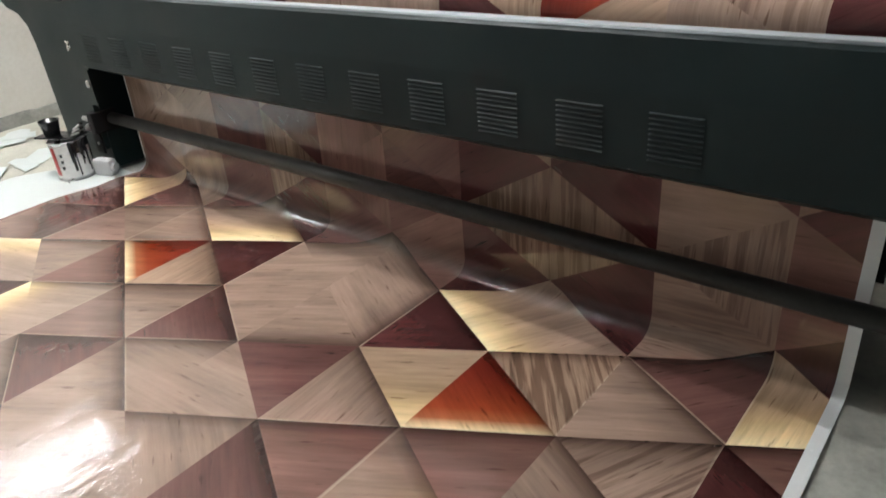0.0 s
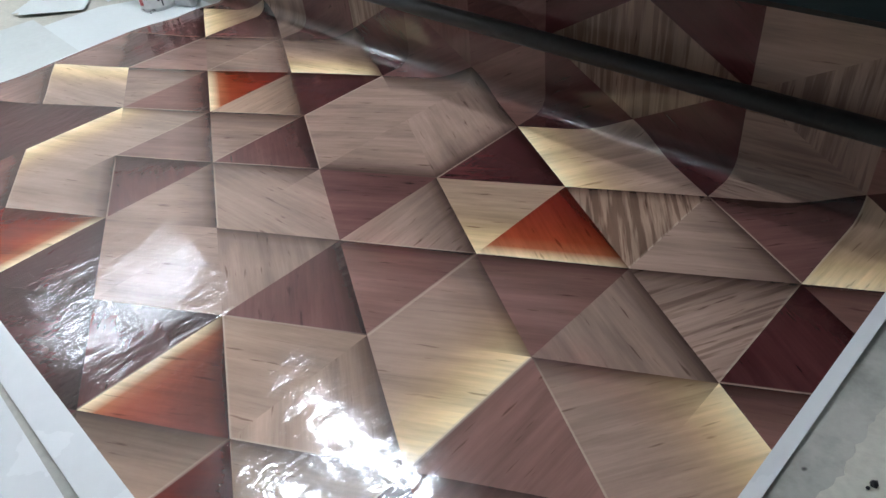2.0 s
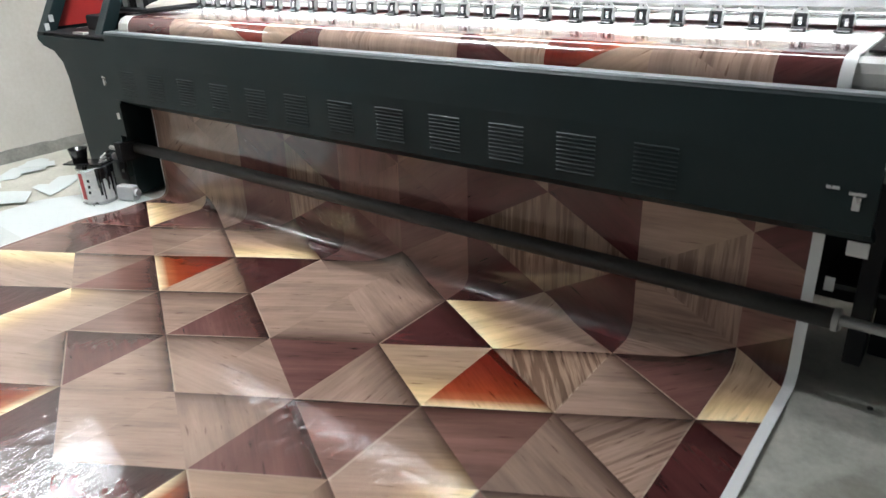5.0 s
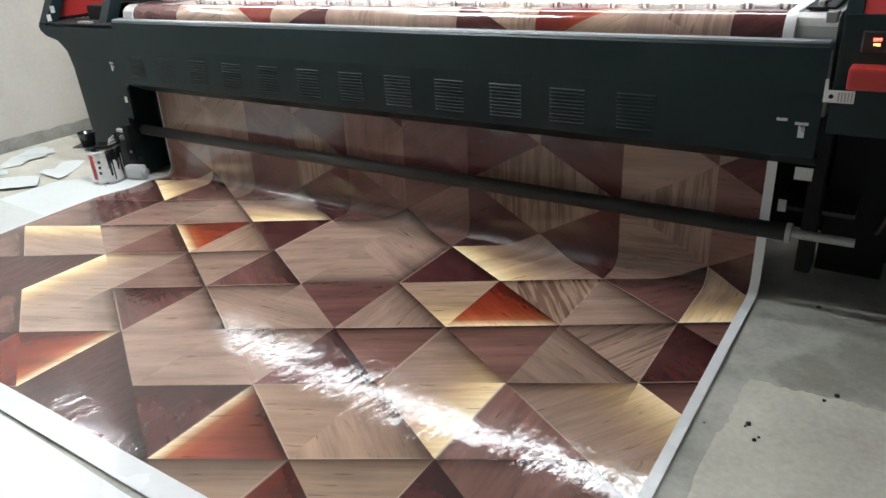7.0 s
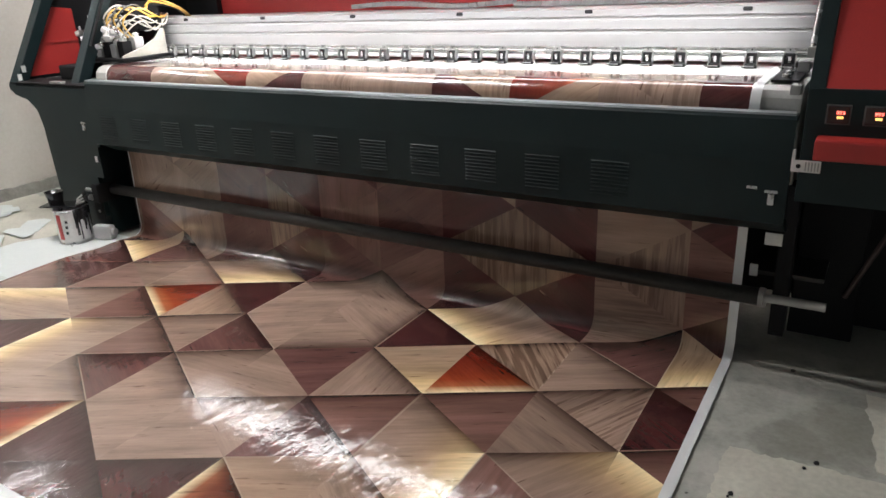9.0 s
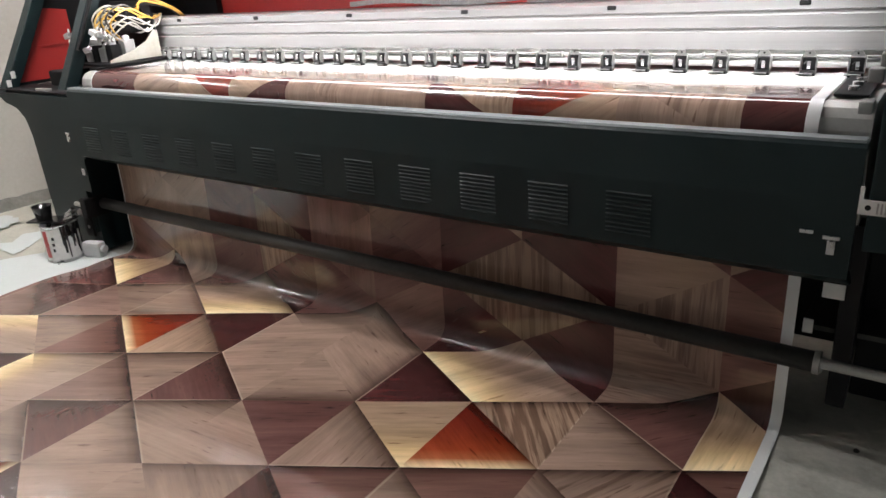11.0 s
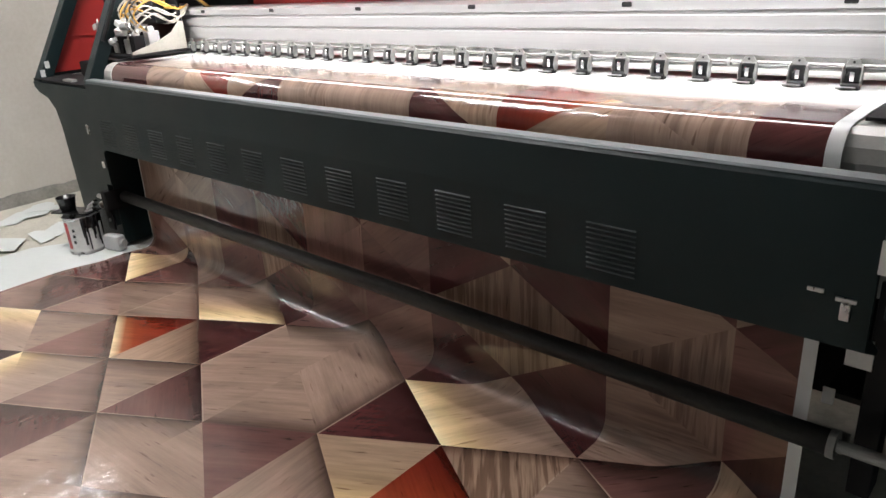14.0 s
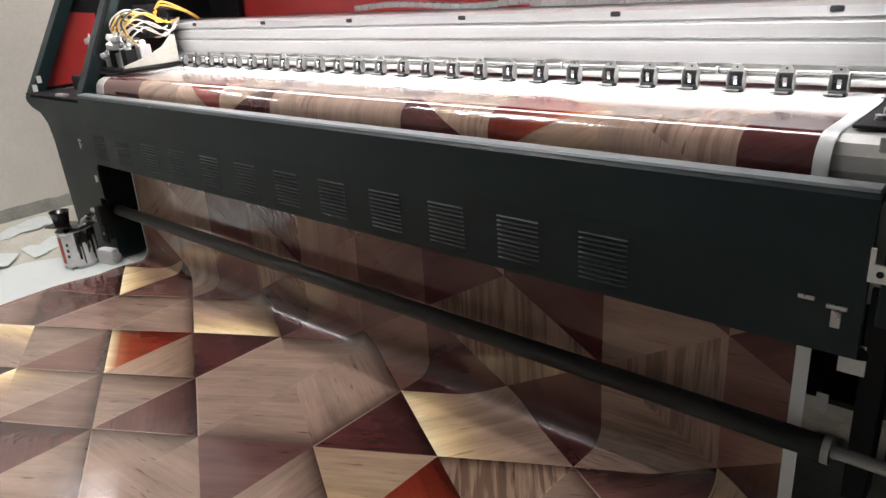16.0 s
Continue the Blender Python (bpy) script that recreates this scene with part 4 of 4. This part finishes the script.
for i in range(9):
    cx, cy = rng.uniform(-1.2, -0.5), rng.uniform(-0.7, -0.12)
    w, h, a = rng.uniform(0.04, 0.1), rng.uniform(0.09, 0.2), rng.uniform(0, 3.1)
    pts = [(cx + u * math.cos(a) - v * math.sin(a), cy + u * math.sin(a) + v * math.cos(a)) for u, v in
           ((-w, -h), (w * 0.9, -h * 0.8), (w, h * 0.7), (w * 0.2, h), (-w * 0.9, h * 0.8))]
    tagged(loose_sheet("paper_scrap", pts, 0.001 + 0.0018 * i, PAPER, "crumpled white paper scrap on the concrete floor", "paper", 0.012, i + 3), group="paper scraps by the wall")


def ink_can():
    label = worn("can_label", (0.74, 0.73, 0.71), 0.4, 0.1, 0.15, 30, 90, 0.05)
    ob = tagged(new("ink_can"), "open tin can with black ink run down its side", "can")
    ob.matrix_world = pose(-0.165, -0.265, 0.003, 0, 0, 20)
    part("body", lathe([(0.0, 0.0), (0.082, 0.0), (0.086, 0.003), (0.084, 0.008), (0.082, 0.012), (0.082, 0.178), (0.086, 0.183), (0.086, 0.188), (0.08, 0.188), (0.078, 0.18), (0.076, 0.13), (0.0, 0.13)]), STEEL, ob, "", True)
    bm = bmesh.new()

    def band(a0, a1, z0, z1, r):
        n = max(2, int((a1 - a0) / 8))
        ring = [(radians(a0 + (a1 - a0) * i / n)) for i in range(n + 1)]
        lo = [bm.verts.new((r * math.cos(t), r * math.sin(t), z0)) for t in ring]
        hi = [bm.verts.new((r * math.cos(t), r * math.sin(t), z1)) for t in ring]
        for i in range(n):
            bm.faces.new((lo[i], lo[i + 1], hi[i + 1], hi[i]))

    band(228, 400, 0.015, 0.172, 0.0828)
    part("paper_label", bm, label, ob, "white paper label", True)
    bm = bmesh.new()
    band(247, 268, 0.03, 0.165, 0.0834)
    part("red_stripe", bm, worn("label_red", (0.5, 0.05, 0.05), 0.4, 0, 0.2, 30, 90, 0.02), ob, "red stripe of the label", True)
    bm = bmesh.new()
    for i in range(3):
        band(279 + 1.5 * i, 288 + 1.5 * i, 0.06 + 0.03 * i, 0.075 + 0.03 * i, 0.0836)
    part("label_print", bm, INK, ob, "dark bars of print")
    drips = random.Random(8)
    for i in range(11):
        a = radians(drips.uniform(312, 398))
        z = drips.uniform(0.02, 0.13)
        w = drips.uniform(0.003, 0.008)
        bm = bmesh.new()
        add_rod(bm, (0.083 * math.cos(a), 0.083 * math.sin(a), z), (0.0835 * math.cos(a), 0.0835 * math.sin(a), 0.186), w * 0.7, w, 8)
        part("ink_run", bm, INK, ob, "run of black ink", True)
    bm = bmesh.new()
    band(318, 396, 0.148, 0.187, 0.0868)
    band(330, 372, 0.128, 0.149, 0.0842)
    part("ink_rim", bm, INK, ob, "black ink smeared over the rim", True)
    return ob


ink_can()
board = thing("ink_board", box((-0.13, -0.05, 0.0), (0.09, 0.05, 0.008), 0.002), INK, "ink-blackened board lying across the can", "board", at=pose(-0.195, -0.255, 0.192, 0, 0, 25))
cup = thing("ink_cup", lathe([(0.0, 0.0), (0.034, 0.0), (0.045, 0.066), (0.048, 0.07), (0.043, 0.068), (0.033, 0.006), (0.0, 0.006)], 24), INK, "small black ink-stained cup on the board", "cup",
            smooth=True, at=pose(-0.245, -0.285, 0.2005))
for i in range(3):
    a = (-0.125 - 0.01 * i, -0.25 + 0.01 * i, 0.205 + 0.008 * i)
    b = (-0.065 - 0.04 * i, -0.23 + 0.02 * i, 0.225 + 0.008 * i)
    st = tagged(new("stirring_stick"), "ink-stained metal stirring stick on the can", "stick", "sticks on the can")
    part("rod", rod(a, b, 0.005, None, 8), STEEL, st)
    part("tip", rod(b, (b[0] + 0.02, b[1], b[2] + 0.004), 0.009, 0.006, 8), INK, st, "inky tip")
jar = tagged(new("plastic_tub"), "low white plastic tub beside the ink can", "tub")
jar.matrix_world = pose(-0.035, -0.185, 0.003, 0, 0, 15)
part("tub_body", box((-0.055, -0.026, 0.0), (0.058, 0.026, 0.08), 0.016), GREY_PLASTIC, jar)
part("tub_cap", rod((0.058, 0, 0.045), (0.074, 0, 0.045), 0.018), GREY_PLASTIC, jar)
for i, (x, y) in enumerate(((-0.10, -0.34), (3.381, -0.55), (3.236, -0.736), (3.269, -0.776), (3.262, -0.79), (3.405, -0.514), (3.232, -0.75))):
    bm = bmesh.new()
    bmesh.ops.create_icosphere(bm, subdivisions=1, radius=0.004 + 0.002 * (i % 3))
    for v in bm.verts:
        v.co *= 1 + 0.3 * noise.noise(v.co * 90 + Vector((i, 0, 0)))
        v.co.z *= 0.6
    thing("debris_crumb", bm, BLACK_MATT, "small dark crumb on the floor", "debris", "crumbs on the floor", at=pose(x, y, 0.006))

# lighter cement skimmed over the floor beside the film; a paler area by the wall
PALE_CEMENT = worn("pale_cement", (0.53, 0.515, 0.44), 0.7, 0, 0.24, 3.5, 60, 0.4)


def cement_patch(corners, label, seed, jitter, height=0.003):
    """A thin skim of cement with a wandering edge."""
    rng = random.Random(seed)
    outline = []
    n = len(corners)
    for c in range(n):
        (xa, ya), (xb, yb) = corners[c], corners[(c + 1) % n]
        steps = 26
        for i in range(steps):
            f = i / steps
            wob = jitter * (noise.noise(Vector((f * 5, c * 3.1, seed))) + 0.4 * rng.uniform(-1, 1)) * min(1, 6 * f, 6 * (1 - f))
            ln = math.hypot(xb - xa, yb - ya)
            outline.append((xa + f * (xb - xa) - wob * (yb - ya) / ln, ya + f * (yb - ya) + wob * (xb - xa) / ln))
    bm = bmesh.new()
    face = bm.faces.new([bm.verts.new((x, y, 0.0)) for x, y in outline])
    r = bmesh.ops.extrude_face_region(bm, geom=[face])
    for v in [g for g in r["geom"] if isinstance(g, bmesh.types.BMVert)]:
        v.co.z = height
    thing("floor_patch", bm, PALE_CEMENT, label, "floor", kind="structure")


cement_patch([(3.197, -0.537), (3.53, -0.522), (4.3, -0.5), (4.3, -1.95), (3.13, -1.95), (3.175, -0.9)], "pale smoothed cement patch on the floor", 3, 0.014)
cement_patch([(3.5, -0.095), (4.3, -0.12), (4.3, -0.46), (3.54, -0.48)], "narrow pale cement patch before the cabinet", 8, 0.012)
cement_patch([(-1.36, -1.2), (-0.35, -1.2), (-0.35, -0.02), (-0.7, 0.12), (-1.36, 0.2)], "paler patch of floor by the wall", 5, 0.05, 0.0004)
